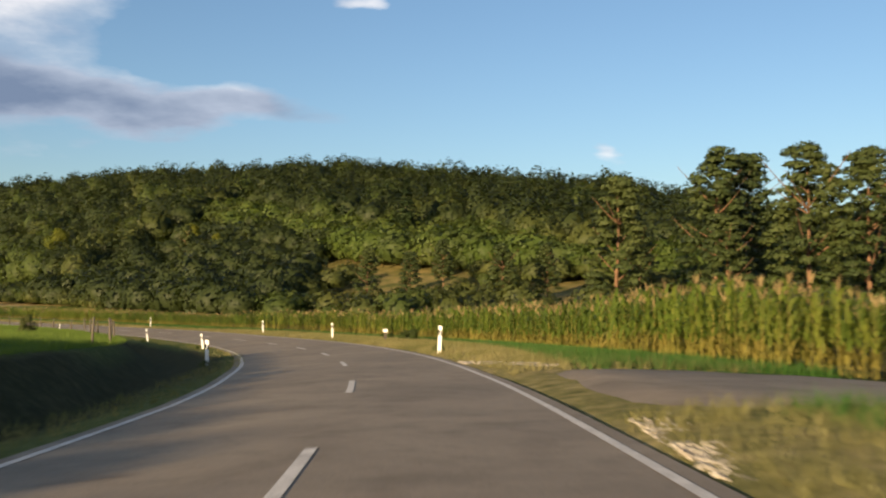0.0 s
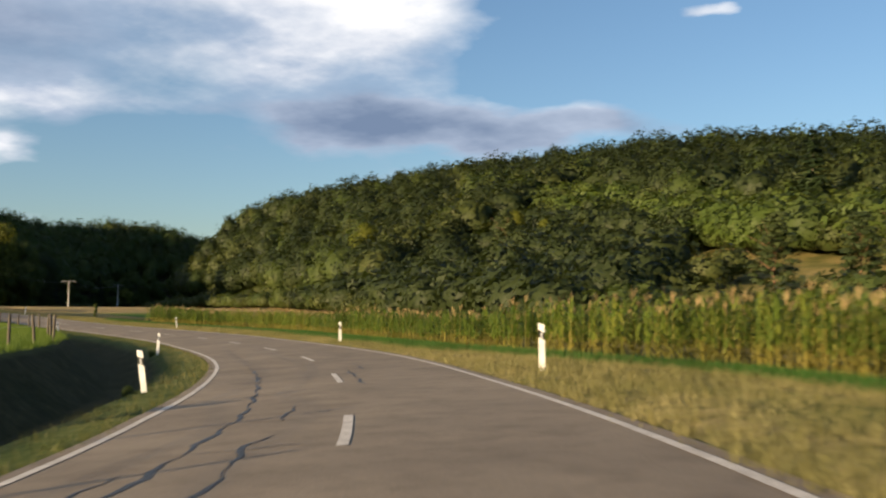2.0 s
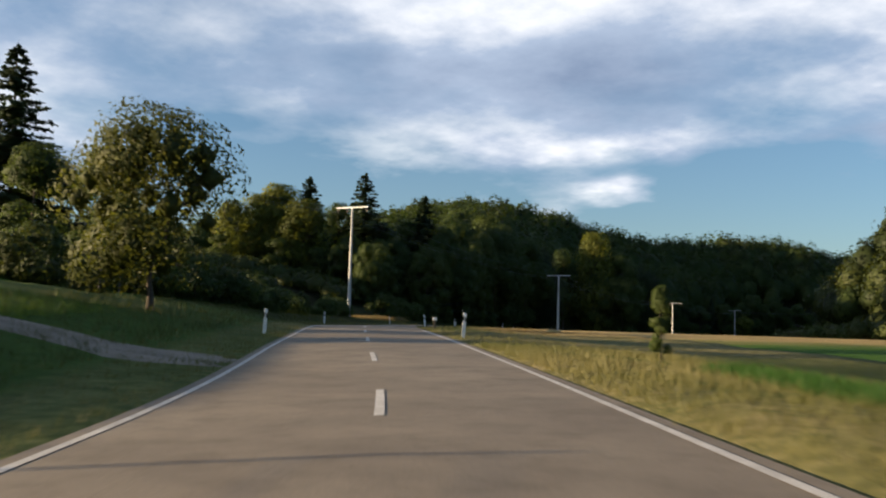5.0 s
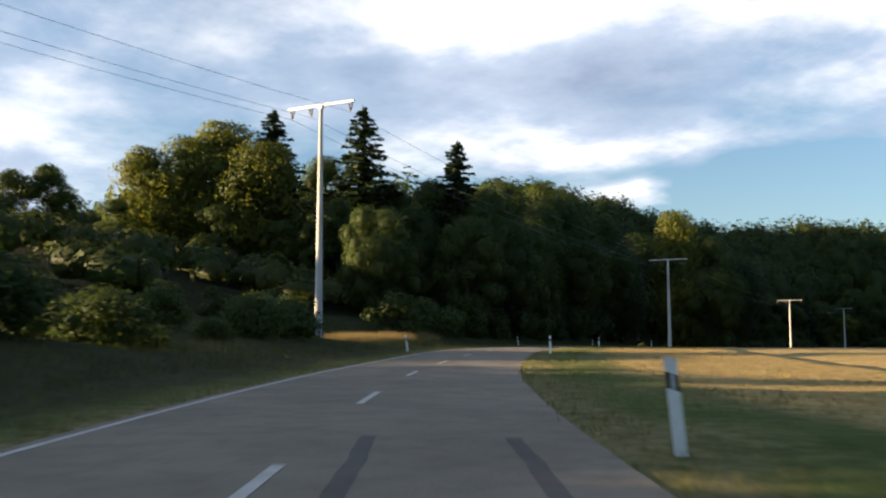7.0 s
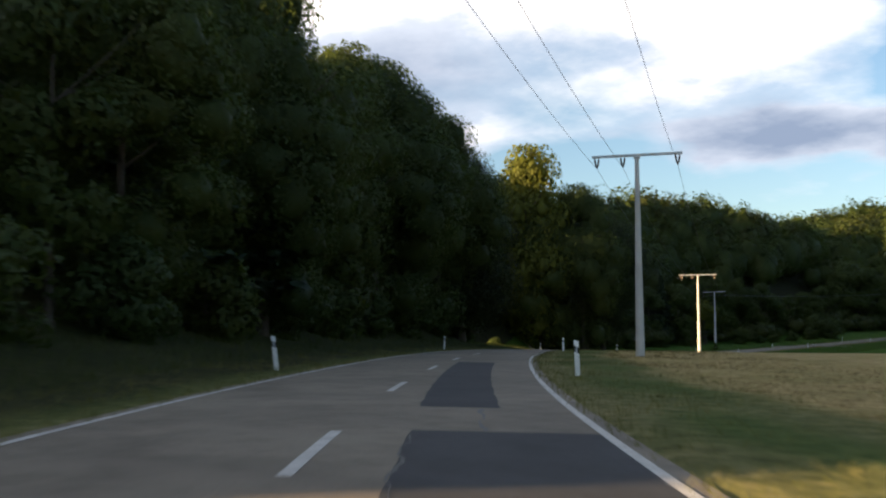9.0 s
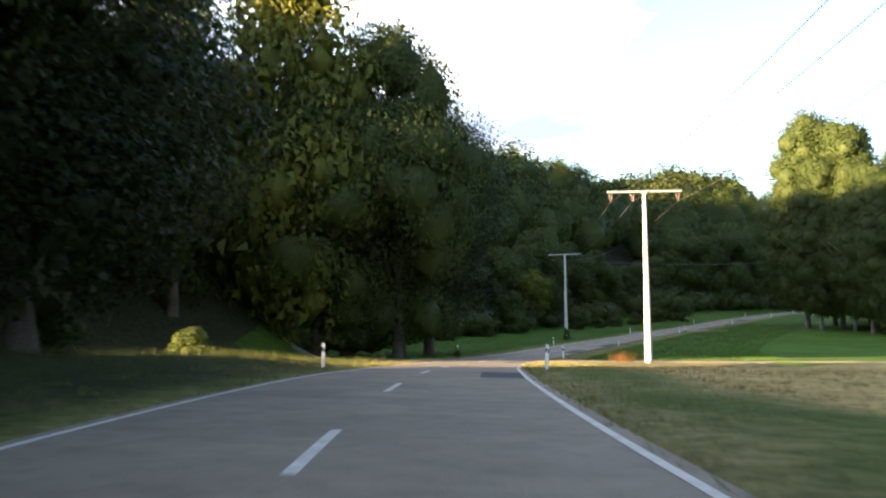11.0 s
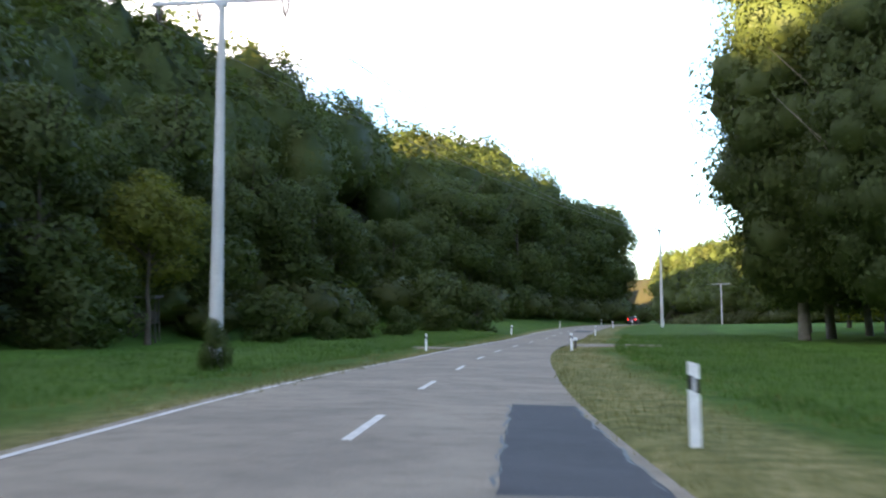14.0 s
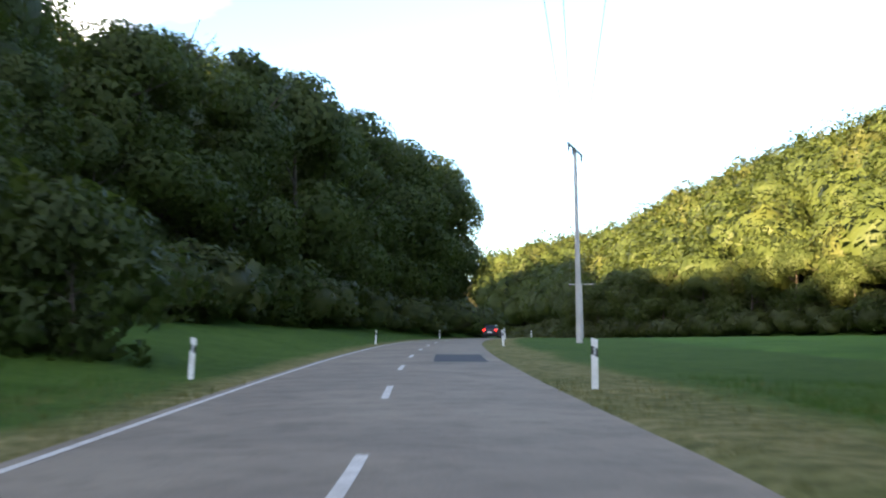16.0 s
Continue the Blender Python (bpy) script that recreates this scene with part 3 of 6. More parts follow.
def big_mesh(name, verts, faces, mat, zone=None, smooth_faces=False, normals=None):
    """A mesh from arrays: faces is an n x 3 or n x 4 array (a fourth -1 marks a triangle)."""
    me = bpy.data.meshes.new(name)
    verts = np.asarray(verts, np.float32)
    faces = np.asarray(faces)
    if faces.shape[1] == 4:
        keep = faces >= 0
        loops = faces[keep]
        count = keep.sum(1)
    else:
        loops, count = faces.ravel(), np.full(len(faces), 3)
    me.vertices.add(len(verts))
    me.vertices.foreach_set("co", verts.ravel())
    me.loops.add(len(loops))
    me.loops.foreach_set("vertex_index", loops.astype(np.int32))
    me.polygons.add(len(count))
    start = np.r_[0, np.cumsum(count)[:-1]]
    me.polygons.foreach_set("loop_start", start.astype(np.int32))
    me.update(calc_edges=True)
    if smooth_faces:
        me.polygons.foreach_set("use_smooth", np.ones(len(count), bool))
    if normals is not None:
        me.polygons.foreach_set("use_smooth", np.ones(len(count), bool))
        me.attributes.new("custom_normal", 'FLOAT_VECTOR', 'POINT').data.foreach_set("vector", np.asarray(normals, np.float32).ravel())
    if zone is not None:
        layer = me.color_attributes.new("zone", 'FLOAT_COLOR', 'POINT')
        col = np.ones((len(verts), 4), np.float32)
        col[:, :zone.shape[1]] = zone
        layer.data.foreach_set("color", col.ravel())
    for m in (mat if isinstance(mat, (list, tuple)) else [mat]):
        me.materials.append(m)
    return me


def grid_faces(n, m):
    i, j = np.meshgrid(np.arange(n - 1), np.arange(m - 1), indexing="ij")
    a = (i * m + j).ravel()
    return np.stack([a, a + m, a + m + 1, a + 1], 1)


def part(name, me, parent, label=""):
    ob = new(name, me)
    ob.parent = parent
    return tagged(ob, label) if label else ob


def bm_mesh(name, bm, mat):
    me = bpy.data.meshes.new(name)
    bm.normal_update()
    bm.to_mesh(me)
    bm.free()
    me.materials.append(mat)
    return me


def box_into(bm, size, at=(0, 0, 0), m=None, bevel=0.0):
    r = bmesh.ops.create_cube(bm, size=1.0)
    v = r["verts"]
    bmesh.ops.scale(bm, vec=size, verts=v)
    if bevel:
        es = list({e for x in v for e in x.link_edges})
        r2 = bmesh.ops.bevel(bm, geom=es, offset=bevel, segments=2, affect='EDGES', profile=0.6)
        v = [x for x in bm.verts if x in set(r2["verts"]) or x in set(v)] if False else list({x for f in r2["faces"] for x in f.verts} | {x for x in v if x.is_valid})
    if m is not None:
        bmesh.ops.transform(bm, matrix=m, verts=v)
    bmesh.ops.translate(bm, vec=at, verts=v)
    return v


def tube_arrays(path, radii, sides=7):
    """A round tapering tube along points."""
    p = np.array(path, float)
    d = np.gradient(p, axis=0)
    d /= np.linalg.norm(d, axis=1)[:, None] + 1e-9
    ref = np.where(np.abs(d[:, 2:3]) > 0.9, [[1.0, 0, 0]], [[0, 0, 1.0]])
    u = np.cross(d, ref)
    u /= np.linalg.norm(u, axis=1)[:, None] + 1e-9
    w = np.cross(d, u)
    a = np.linspace(0, 2 * np.pi, sides, endpoint=False)
    r = np.array(radii, float)[:, None, None]
    v = p[:, None] + r * (np.cos(a)[None, :, None] * u[:, None] + np.sin(a)[None, :, None] * w[:, None])
    n = len(p)
    f = []
    for i in range(n - 1):
        for k in range(sides):
            f.append((i * sides + k, i * sides + (k + 1) % sides, (i + 1) * sides + (k + 1) % sides, (i + 1) * sides + k))
    return v.reshape(-1, 3), np.array(f)


def joined(pieces):
    vs, fs, n = [], [], 0
    for v, f, *_ in pieces:
        vs.append(v)
        fs.append(np.where(f >= 0, f + n, f))
        n += len(v)
    out = np.concatenate(vs), np.concatenate(fs)
    return (*out, np.concatenate([q[2] for q in pieces])) if len(pieces[0]) == 3 else out


rng = np.random.default_rng(5)

# ------------------------------------------------------------------ the land, one sheet to the horizon


def axis(lo, hi, step, far_lo, far_hi):
    core = np.arange(lo, hi + step, step)
    grow = [step * 1.35 ** k for k in range(1, 22)]
    left = lo - np.cumsum(grow)
    right = core[-1] + np.cumsum(grow)
    return np.r_[left[left > far_lo][::-1], core, right[right < far_hi]]


def build_land():
    xs, ys = axis(-440, 170, 4.0, -3200, 3200), axis(-90, 720, 4.0, -3200, 3600)
    gx, gy = np.meshgrid(xs, ys, indexing="ij")
    x, y = gx.ravel(), gy.ravel()
    h, s, d = land(x, y)
    near = 1 - smooth((np.abs(d) - 13.0) / 4.0)
    inside = (s > -66) & (s < S_END - 4)
    h = h - (0.55 + 1.5 * (d < 0) * (s < 195)) * near * inside
    q1, q2 = hills(x, y)[1:]
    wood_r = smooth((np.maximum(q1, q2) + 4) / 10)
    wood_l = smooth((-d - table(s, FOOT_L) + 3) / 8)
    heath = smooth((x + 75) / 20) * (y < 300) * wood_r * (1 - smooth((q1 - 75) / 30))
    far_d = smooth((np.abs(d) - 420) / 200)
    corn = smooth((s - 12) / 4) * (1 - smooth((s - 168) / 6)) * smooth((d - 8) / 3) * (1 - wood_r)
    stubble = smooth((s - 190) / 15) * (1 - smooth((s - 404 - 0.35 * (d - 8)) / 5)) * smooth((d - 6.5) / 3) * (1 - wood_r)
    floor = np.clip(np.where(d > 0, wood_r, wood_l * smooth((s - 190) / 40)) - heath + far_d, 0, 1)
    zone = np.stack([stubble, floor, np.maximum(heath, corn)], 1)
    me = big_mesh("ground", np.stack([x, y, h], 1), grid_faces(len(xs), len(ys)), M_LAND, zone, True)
    tagged(new("ground", me), "valley floor of meadow and stubble rising to wooded hills", "ground", kind="structure")


build_land()


# half widths of the asphalt to the edge lines, which narrow and widen along the road
LEFT_LINE = [(-70, 2.62), (8, 2.65), (15, 2.62), (23, 2.85), (38, 3.2), (46, 3.2), (54, 3.1), (66, 2.85), (72, 2.98), (95, 2.82), (110, 2.95), (124, 2.8), (165, 2.75), (222, 2.76), (245, 2.85), (258, 2.75), (271, 2.9),
             (294, 3.15), (316, 3.1), (384, 2.92), (403, 2.8), (431, 3.05), (458, 2.95), (474, 2.95), (483, 3.3), (494, 3.45), (508, 3.08), (529, 2.97), (550, 2.9), (760, 2.85)]
RIGHT_LINE = [(-70, 2.65), (6, 2.63), (20, 2.55), (35, 2.85), (48, 3.0), (57, 3.1), (65, 3.02), (76, 2.8), (94, 2.72), (112, 2.74), (123, 3.05), (131, 3.08), (140, 2.85), (150, 2.68), (165, 2.7), (200, 2.85),
              (222, 2.8), (258, 2.9), (295, 3.0), (323, 3.05), (383, 2.92), (405, 3.05), (422, 3.2), (432, 3.1), (473, 2.88), (487, 2.82), (510, 2.65), (524, 2.62), (547, 2.75), (569, 2.95), (760, 2.95)]


def warp(s, d):
    """Offsets for an even road of 3.12 m each side, laid over the true widths."""
    e = np.where(d < 0, table(s, LEFT_LINE), table(s, RIGHT_LINE)) + 0.26
    a = np.abs(d)
    k = np.where(a <= 3.12, a * e / 3.12, a + (e - 3.12) * (1 - smooth((a - 8) / 6)))
    return np.sign(d) * k


def sweep(name, s0, s1, step, ds, ups, mat, zone_of=None, smooth_faces=True):
    """A strip along the road with the given offsets to its right and heights over it."""
    ss = np.arange(s0, s1 + 1e-6, step)
    ds = np.array(ds, float)
    S, D = np.meshgrid(ss, ds, indexing="ij")
    if callable(ups):
        U = ups(S, D)
    else:
        U = np.broadcast_to(np.array(ups, float), S.shape)
    D = warp(S, D)
    v = np.stack([np.interp(S, LS, LINE[:, 0]) + np.interp(S, LS, TAN[:, 1]) * D,
                  np.interp(S, LS, LINE[:, 1]) - np.interp(S, LS, TAN[:, 0]) * D,
                  np.interp(S, LS, LINE[:, 2]) + U + lean_of(S, D)], -1).reshape(-1, 3)
    f = grid_faces(len(ss), len(ds))
    f = f[:, ::-1] if ds[-1] < ds[0] else f
    zone = zone_of(S.ravel(), D.ravel()) if zone_of else None
    return big_mesh(name, v, f[:, ::-1], mat, zone, smooth_faces)


def camber(d):
    return -0.012 * np.abs(d) + 0.02


road = tagged(new("road", sweep("road", -66, S_END - 2, 1.0, [-3.12, -2.2, -1.1, 0, 1.1, 2.2, 3.12], lambda s, d: camber(d), M_ASPHALT)),
              "worn grey asphalt country road with cracked edges", "road", kind="structure")


def verge_up(s, d):
    q = on_road(s.ravel(), d.ravel())
    h = profile(s, d, 0.85 * smooth(np.maximum(sun_gap(q[:, 0], q[:, 1], 16.0, SUN_GAPS[:1]), sun_gap(q[:, 0], q[:, 1], 5.0, SUN_GAPS[1:])) * 1.3).reshape(s.shape))
    edge = np.abs(d)
    h = np.where(edge < 3.1, -0.10, h + 0.0)
    bumps = np.where(edge > 3.4, 0.035 * wavy(s, d, 0.9) + 0.05 * wavy(s, d, 3.1, 2.0), 0)
    # level, a hand deeper, where side tracks join
    here = sum(np.exp(-((s - c) / 4.6) ** 4) for c in (14.6, 424.5, 529.3)) * (d > 0) + sum(np.exp(-((s - c) / 4.2) ** 4) for c in (170.0, 421.8, 524.0)) * (d < 0)
    h = h + bumps * (1 - here) - 0.05 * here
    return np.where(edge > 16.4, h - 0.9, h)


# nearest row of the maize, by the distance along the road
CORN_EDGE = [(20, 9.2), (50, 10.0), (66, 10.3), (77, 9.2), (83, 6.4), (89, 4.9), (95, 4.8), (105, 5.1), (116, 6.2), (124, 8.6), (138, 9.2), (146, 7.3), (152, 6.6)]
# width of the lush grass before it
LUSH = [(20, 4.6), (30, 3.8), (44, 1.9), (65, 2.0), (77, 1.3), (89, 0.75), (105, 0.8), (116, 1.6), (124, 3.2), (138, 3.3), (146, 1.2), (152, 0.9)]


def zone_left(s, d):
    a = -d
    k = ditch(s)
    green = smooth((a - 8.3) / 0.4) * np.maximum(k, 1 - smooth((s - 178) / 8)) + (1 - k) * smooth((a - 4.8 + 1.3 * smooth((s - 425) / 15)) / 1.0) * (0.75 - 0.2 * smooth((s - 255) / 10) + 0.45 * smooth((s - 405) / 15)) + 0.55 * smooth((s - 196) / 12) * (1 - smooth((s - 400) / 10)) * smooth((a - 3.3) / 0.6)
    green = green + 0.6 * (1 - smooth((s - 185) / 20)) * (1 - smooth((a - 8.0) / 0.4))
    # soil with painted shade: in the ditch, then along the later bank
    earth_and_shade = k * smooth((a - 3.5 - 1.0 * smooth((s - 30) / 50)) / 0.5) * (1 - smooth((a - 8.3) / 0.4)) * 0.95 + 0.9 * smooth((s - 200) / 20) * (1 - smooth((s - 404) / 8)) * smooth((a - 3.5) / 1.2)
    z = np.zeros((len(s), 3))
    z[:, 0], z[:, 1] = np.clip(green, 0, 1), np.clip(earth_and_shade, 0, 1)
    return z


def zone_right(s, d):
    z = np.zeros((len(s), 3))
    early = 1 - smooth((s - 170) / 10)
    late = smooth((s - 425) / 6)
    field = smooth((s - 192) / 10) * (1 - smooth((s - 404) / 6))
    e = table(s, CORN_EDGE)
    strip = early * smooth((d - e + table(s, LUSH) + 0.2 * wavy(s, d, 3.0)) / 0.4)
    mottle = smooth(1.5 * wavy(s, d * 2.0, 2.3, 1.0) + 0.35)
    z[:, 0] = strip + late * np.maximum(0.2, smooth((d - 5.2 + 0.5 * wavy(s, d, 5.0)) / 0.6)) + 0.75 * field * (0.35 + 0.65 * mottle) * smooth((d - 3.6) / 0.8)
    z[:, 0] += early * 0.75 * smooth((d - 4.0) / 1.0) * mottle * (1 - strip)
    z[:, 1] = early * smooth((d - e + 0.3) / 0.8) * 0.7 + early * 0.35 * smooth((d - 4.4) / 1.0) * smooth(1.8 * wavy(s, d * 2.0, 1.4, 5.0) - 0.4) * (1 - strip)
    z[:, 2] = field * smooth((d - 6.5 + 0.4 * wavy(s, d, 6.0)) / 0.7)
    return np.clip(z, 0, 1)


VERGE = [2.96, 3.3, 3.8, 4.4, 5.0, 5.7, 6.5, 7.3, 8.2, 9.2, 10.2, 11.2, 12.4, 13.6, 15.0, 16.2, 17.4]
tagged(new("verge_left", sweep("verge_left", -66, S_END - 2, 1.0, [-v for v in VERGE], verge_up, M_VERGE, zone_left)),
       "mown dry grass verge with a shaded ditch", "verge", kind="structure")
tagged(new("verge_right", sweep("verge_right", -66, S_END - 2, 1.0, VERGE, verge_up, M_VERGE, zone_right)),
       "mown straw-coloured grass verge beside the asphalt", "verge", kind="structure")

# ------------------------------------------------------------------ markings, patches and cracks on the asphalt
part("edge_line", sweep("edge_line", -66, S_END - 2, 1.5, [-2.93, -2.82], lambda s, d: camber(d) + 0.006, M_PAINT), road, "worn white edge line")
for a, b in ((-66, 196.0), (279.0, 420.0)):
    part("edge_line", sweep("edge_line", a, b, 1.5, [2.82, 2.93], lambda s, d: camber(d) + 0.006, M_PAINT), road, "worn white edge line")
# far ends of the dashes along the road, by their count
DASH_N = [-7, 0, 7, 10, 13, 21, 23, 25, 26, 28, 37, 40, 42, 44, 46, 50, 52, 68]
DASH_S = [-63, 8.65, 80.5, 111.5, 141.4, 221.5, 242.8, 263.6, 274.1, 295.5, 389.0, 420.0, 439.7, 459.4, 479.3, 517.9, 538.0, 699]
for n in range(-6, 68):
    s1 = float(np.interp(n, DASH_N, DASH_S))
    part("centre_dash", sweep("centre_dash", s1 - 3.3, s1, 1.1, [-0.06, 0.06], lambda s, d: camber(d) + 0.006, M_PAINT), road)


def patch(s0, s1, d0, d1, name="asphalt_patch", mat=None, up=0.004, label="dark newer asphalt patch"):
    ss = np.linspace(s0, s1, max(3, int((s1 - s0) / 0.25)))
    k = np.linspace(0, 1, 4)
    S, K = np.meshgrid(ss, k, indexing="ij")
    a, b = (np.interp(S, [s0, s1], v) if isinstance(v, tuple) else v + 0 * S for v in (d0, d1))
    rough_edge = 0.012 * np.sin(S * 2.3) + 0.008 * np.sin(S * 5.1 + 1)
    D = a + (b - a) * K + rough_edge
    c = on_road(S.ravel(), D.ravel())
    c[:, 2] += camber(D.ravel()) + up
    me = big_mesh(name, c, grid_faces(len(ss), 4)[:, ::-1], mat or M_PATCH)
    return part(name, me, road, label)


patch(289.5, 295.8, (0.8, 0.8), (3.0, 3.0))
patch(299.2, 321.0, (0.75, 0.4), (1.95, 1.75))
patch(382.8, 388.6, 1.72, 2.95)
patch(414.8, 419.2, 1.6, 3.05)
patch(451.5, 460.8, 1.75, 3.0)
patch(472.6, 482.2, (1.62, 1.9), (2.98, 2.98))
patch(571.0, 579.0, 0.9, 2.7)


def seam(points, width=0.05, label="tar-sealed crack"):
    p = np.array(points, float)
    k = np.r_[0, np.cumsum(np.hypot(*np.diff(p, axis=0).T))]
    u = np.arange(0, k[-1], 0.25)
    s, d = np.interp(u, k, p[:, 0]), np.interp(u, k, p[:, 1])
    s = s + 0.03 * np.sin(u * 5.0 + p[0, 0])
    d = d + 0.035 * np.sin(u * 3.7 + p[0, 0] * 2) + 0.02 * np.sin(u * 9.1)
    ts, td = np.gradient(s), np.gradient(d)
    n = np.hypot(ts, td) + 1e-9
    w = 0.55 * width * (0.6 + 0.4 * np.sin(u * 2.1 + p[0, 1])) * np.clip(np.minimum(u, u[-1] - u) / 0.3 + 0.2, 0, 1)
    rows = []
    for sg in (-1, 1):
        c = on_road(s + sg * w * td / n, d - sg * w * ts / n)
        c[:, 2] += camber(d) + 0.005
        rows.append(c)
    v = np.stack(rows, 1).reshape(-1, 3)
    me = big_mesh("crack_seal", v, grid_faces(len(u), 2), M_TAR)
    part("crack_seal", me, road, label)


for pts, w in (([(76.5, 0.42), (81.7, 0.40)], 0.06), ([(81.7, 0.40), (82.0, 0.85), (84.9, 0.92)], 0.05), ([(64.0, -1.62), (68.3, -1.6), (71.0, -1.5), (74.7, -1.6), (82.2, -1.8), (86.0, -1.95)], 0.075), ([(63.0, -0.9), (65.9, -0.92), (67.3, -1.05), (68.6, -0.8)], 0.06), ([(70.0, -0.9), (72.6, -0.8)], 0.04), ([(66.8, -2.5), (67.1, -1.6), (67.4, -0.2)], 0.03),
               ([(139.4, -2.5), (140.3, 0.0)], 0.035), ([(95.6, -2.6), (97.0, -0.3)], 0.04), ([(52.0, -2.6), (55.0, 0.0)], 0.05),
               ([(7.0, -2.6), (7.6, -1.2)], 0.05), ([(12.0, -2.7), (13.2, -0.4)], 0.035), ([(24.0, -2.6), (25.5, 0.2)], 0.03),
               ([(63.0, -2.7), (64.0, -0.2)], 0.03), ([(295.8, 1.62), (299.2, 1.68)], 0.07), ([(411.0, -0.9), (418.0, 0.2)], 0.05),
               ([(411.0, 0.9), (420.0, 1.2)], 0.05), ([(286.0, 2.2), (288.5, 2.9)], 0.05), ([(283.5, 0.2), (286.0, 1.3)], 0.03),
               ([(44.0, -1.4), (50.0, -0.9), (56.0, -1.0)], 0.04), ([(57.0, -2.2), (66.0, -1.9)], 0.035)):
    seam(pts, w)
for pts, w in (([(473.0, 1.62), (482.0, 1.88)], 0.045), ([(473.0, 2.97), (482.0, 2.97)], 0.04), ([(452.0, 1.75), (460.5, 1.75)], 0.035),
               ([(289.6, 0.82), (295.6, 0.82)], 0.04), ([(289.6, 2.98), (295.6, 2.98)], 0.04), ([(482.2, 1.9), (482.2, 2.98)], 0.035)):
    seam(pts, w)
for d0 in (0.50, 2.10):       # rubber marks in the wheel tracks
    patch(216.5, 224.0, (d0 + 0.1, d0), (d0 + 0.28, d0 + 0.18), "skid_mark", M_SKID, 0.004, "dark skid mark on the asphalt")

# ------------------------------------------------------------------ side tracks


def track(name, points, widths, mat, label, up=0.03):
    p = spline([(x, y, 0) for x, y in points], 1.0)
    t = np.gradient(p, axis=0)
    t /= np.linalg.norm(t[:, :2], axis=1)[:, None]
    n = len(p)
    w = np.interp(np.linspace(0, 1, n), np.linspace(0, 1, len(widths)), widths)
    k = np.linspace(-1, 1, 7)
    x = p[:, 0:1] + t[:, 1:2] * w[:, None] * k
    y = p[:, 1:2] - t[:, 0:1] * w[:, None] * k
    z, s, d = land(x.ravel(), y.ravel())
    z = z + up + 0.03 * (1 - np.abs(np.tile(k, n))) + 0.02 * wavy(x.ravel(), y.ravel(), 0.7)
    z = np.where(np.abs(np.tile(k, n)) > 0.99, z - 0.14, z) - (up + 0.012) * np.repeat(np.clip(1 - np.arange(n) / 2.0, 0, 1), 7) - 0.07 * np.repeat(np.arange(n) == 0, 7)
    me = big_mesh(name, np.stack([x.ravel(), y.ravel(), z], 1), grid_faces(n, 7)[:, ::-1], mat, None, True)
    tagged(new(name, me), label, "track", kind="structure")


def rp(s, d):
    q = on_road(s, d)
    return float(q[0]), float(q[1])


track("gravel_track", [rp(14.6, 3.14), rp(14.6, 4.8), rp(15.2, 8.0), rp(16.0, 14.0), rp(15.0, 30.0), rp(10.0, 60.0)], [5.4, 3.6, 2.5, 2.0, 1.8, 1.6], M_LANE,
      "sunlit worn grey-brown farm track joining the road", 0.015)
track("field_path", [rp(424.5, 3.14), rp(424.6, 5.0), rp(424.0, 9.0), rp(421.0, 16.0), rp(416.0, 40.0)], [2.6, 1.7, 1.3, 1.2, 1.2], M_LANE,
      "narrow paved farm path between meadow and stubble", 0.015)
track("forest_track", [rp(421.5, -3.14), rp(422.0, -6.0), rp(424.0, -12.0), rp(428.0, -20.0)], [3.4, 2.4, 1.8, 1.6], M_GRAVEL,
      "gravel forest track leaving the road", 0.015)
track("farm_lane", [rp(170.0, -3.14), rp(170.0, -5.0), rp(170.0, -8.0), rp(169.4, -11.5)], [2.6, 1.8, 1.5, 1.0], M_GRAVEL,
      "pale gravel lane crossing the ditch to the pasture", 0.03)
track("meadow_track", [rp(529.0, 3.14), rp(529.5, 4.6), rp(530.0, 7.0), rp(530.0, 9.5)], [4.0, 2.6, 1.8, 1.0], M_ASPHALT,
      "short paved field entrance beside the road", 0.015)
track("dirt_entrance", [rp(524.0, -3.14), rp(524.0, -4.2), rp(523.8, -5.6), rp(523.6, -7.0)], [3.4, 2.6, 1.6, 0.6], M_GRAVEL,
      "pale dirt entrance across the verge", 0.015)


def stone_chips():
    """Loose bright chippings thrown on the shoulder where the track joins."""
    n = 2200
    u = rng.uniform(0, 1, n)
    near = rng.uniform(size=n) < 0.16
    s = np.where(near, 6.6 + 3.2 * u, 20.0 + 5.2 * u) + rng.normal(size=n) * 0.2
    d = np.where(near, 2.95 + 0.2 * u, 4.1 - 1.15 * u ** 0.7) + np.abs(rng.normal(size=n)) * 0.16
    p = on_road(s, d)
    z = land(p[:, 0], p[:, 1])[0] + 0.0
    size = rng.uniform(0.012, 0.045, n)
    base = np.array([(1, 0, -0.3), (-0.5, 0.87, -0.3), (-0.5, -0.87, -0.3), (0.15, 0.1, 0.75)])
    a = rng.uniform(0, 6.28, n)
    v = np.empty((n, 4, 3))
    v[:, :, 0] = base[:, 0] * np.cos(a)[:, None] - base[:, 1] * np.sin(a)[:, None]
    v[:, :, 1] = base[:, 0] * np.sin(a)[:, None] + base[:, 1] * np.cos(a)[:, None]
    v[:, :, 2] = base[:, 2]
    v = v * size[:, None, None] + np.stack([p[:, 0], p[:, 1], z + 0.02], 1)[:, None]
    k = np.arange(n)[:, None] * 4
    f = np.concatenate([k + np.array(t) for t in ((0, 1, 3), (1, 2, 3), (2, 0, 3), (0, 2, 1))])
    tagged(new("stone_chips", big_mesh("stone_chips", v.reshape(-1, 3), f, M_SHOULDER)), "bright stone chippings scattered on the road shoulder", "gravel", kind="stuff")


stone_chips()

# ------------------------------------------------------------------ foliage


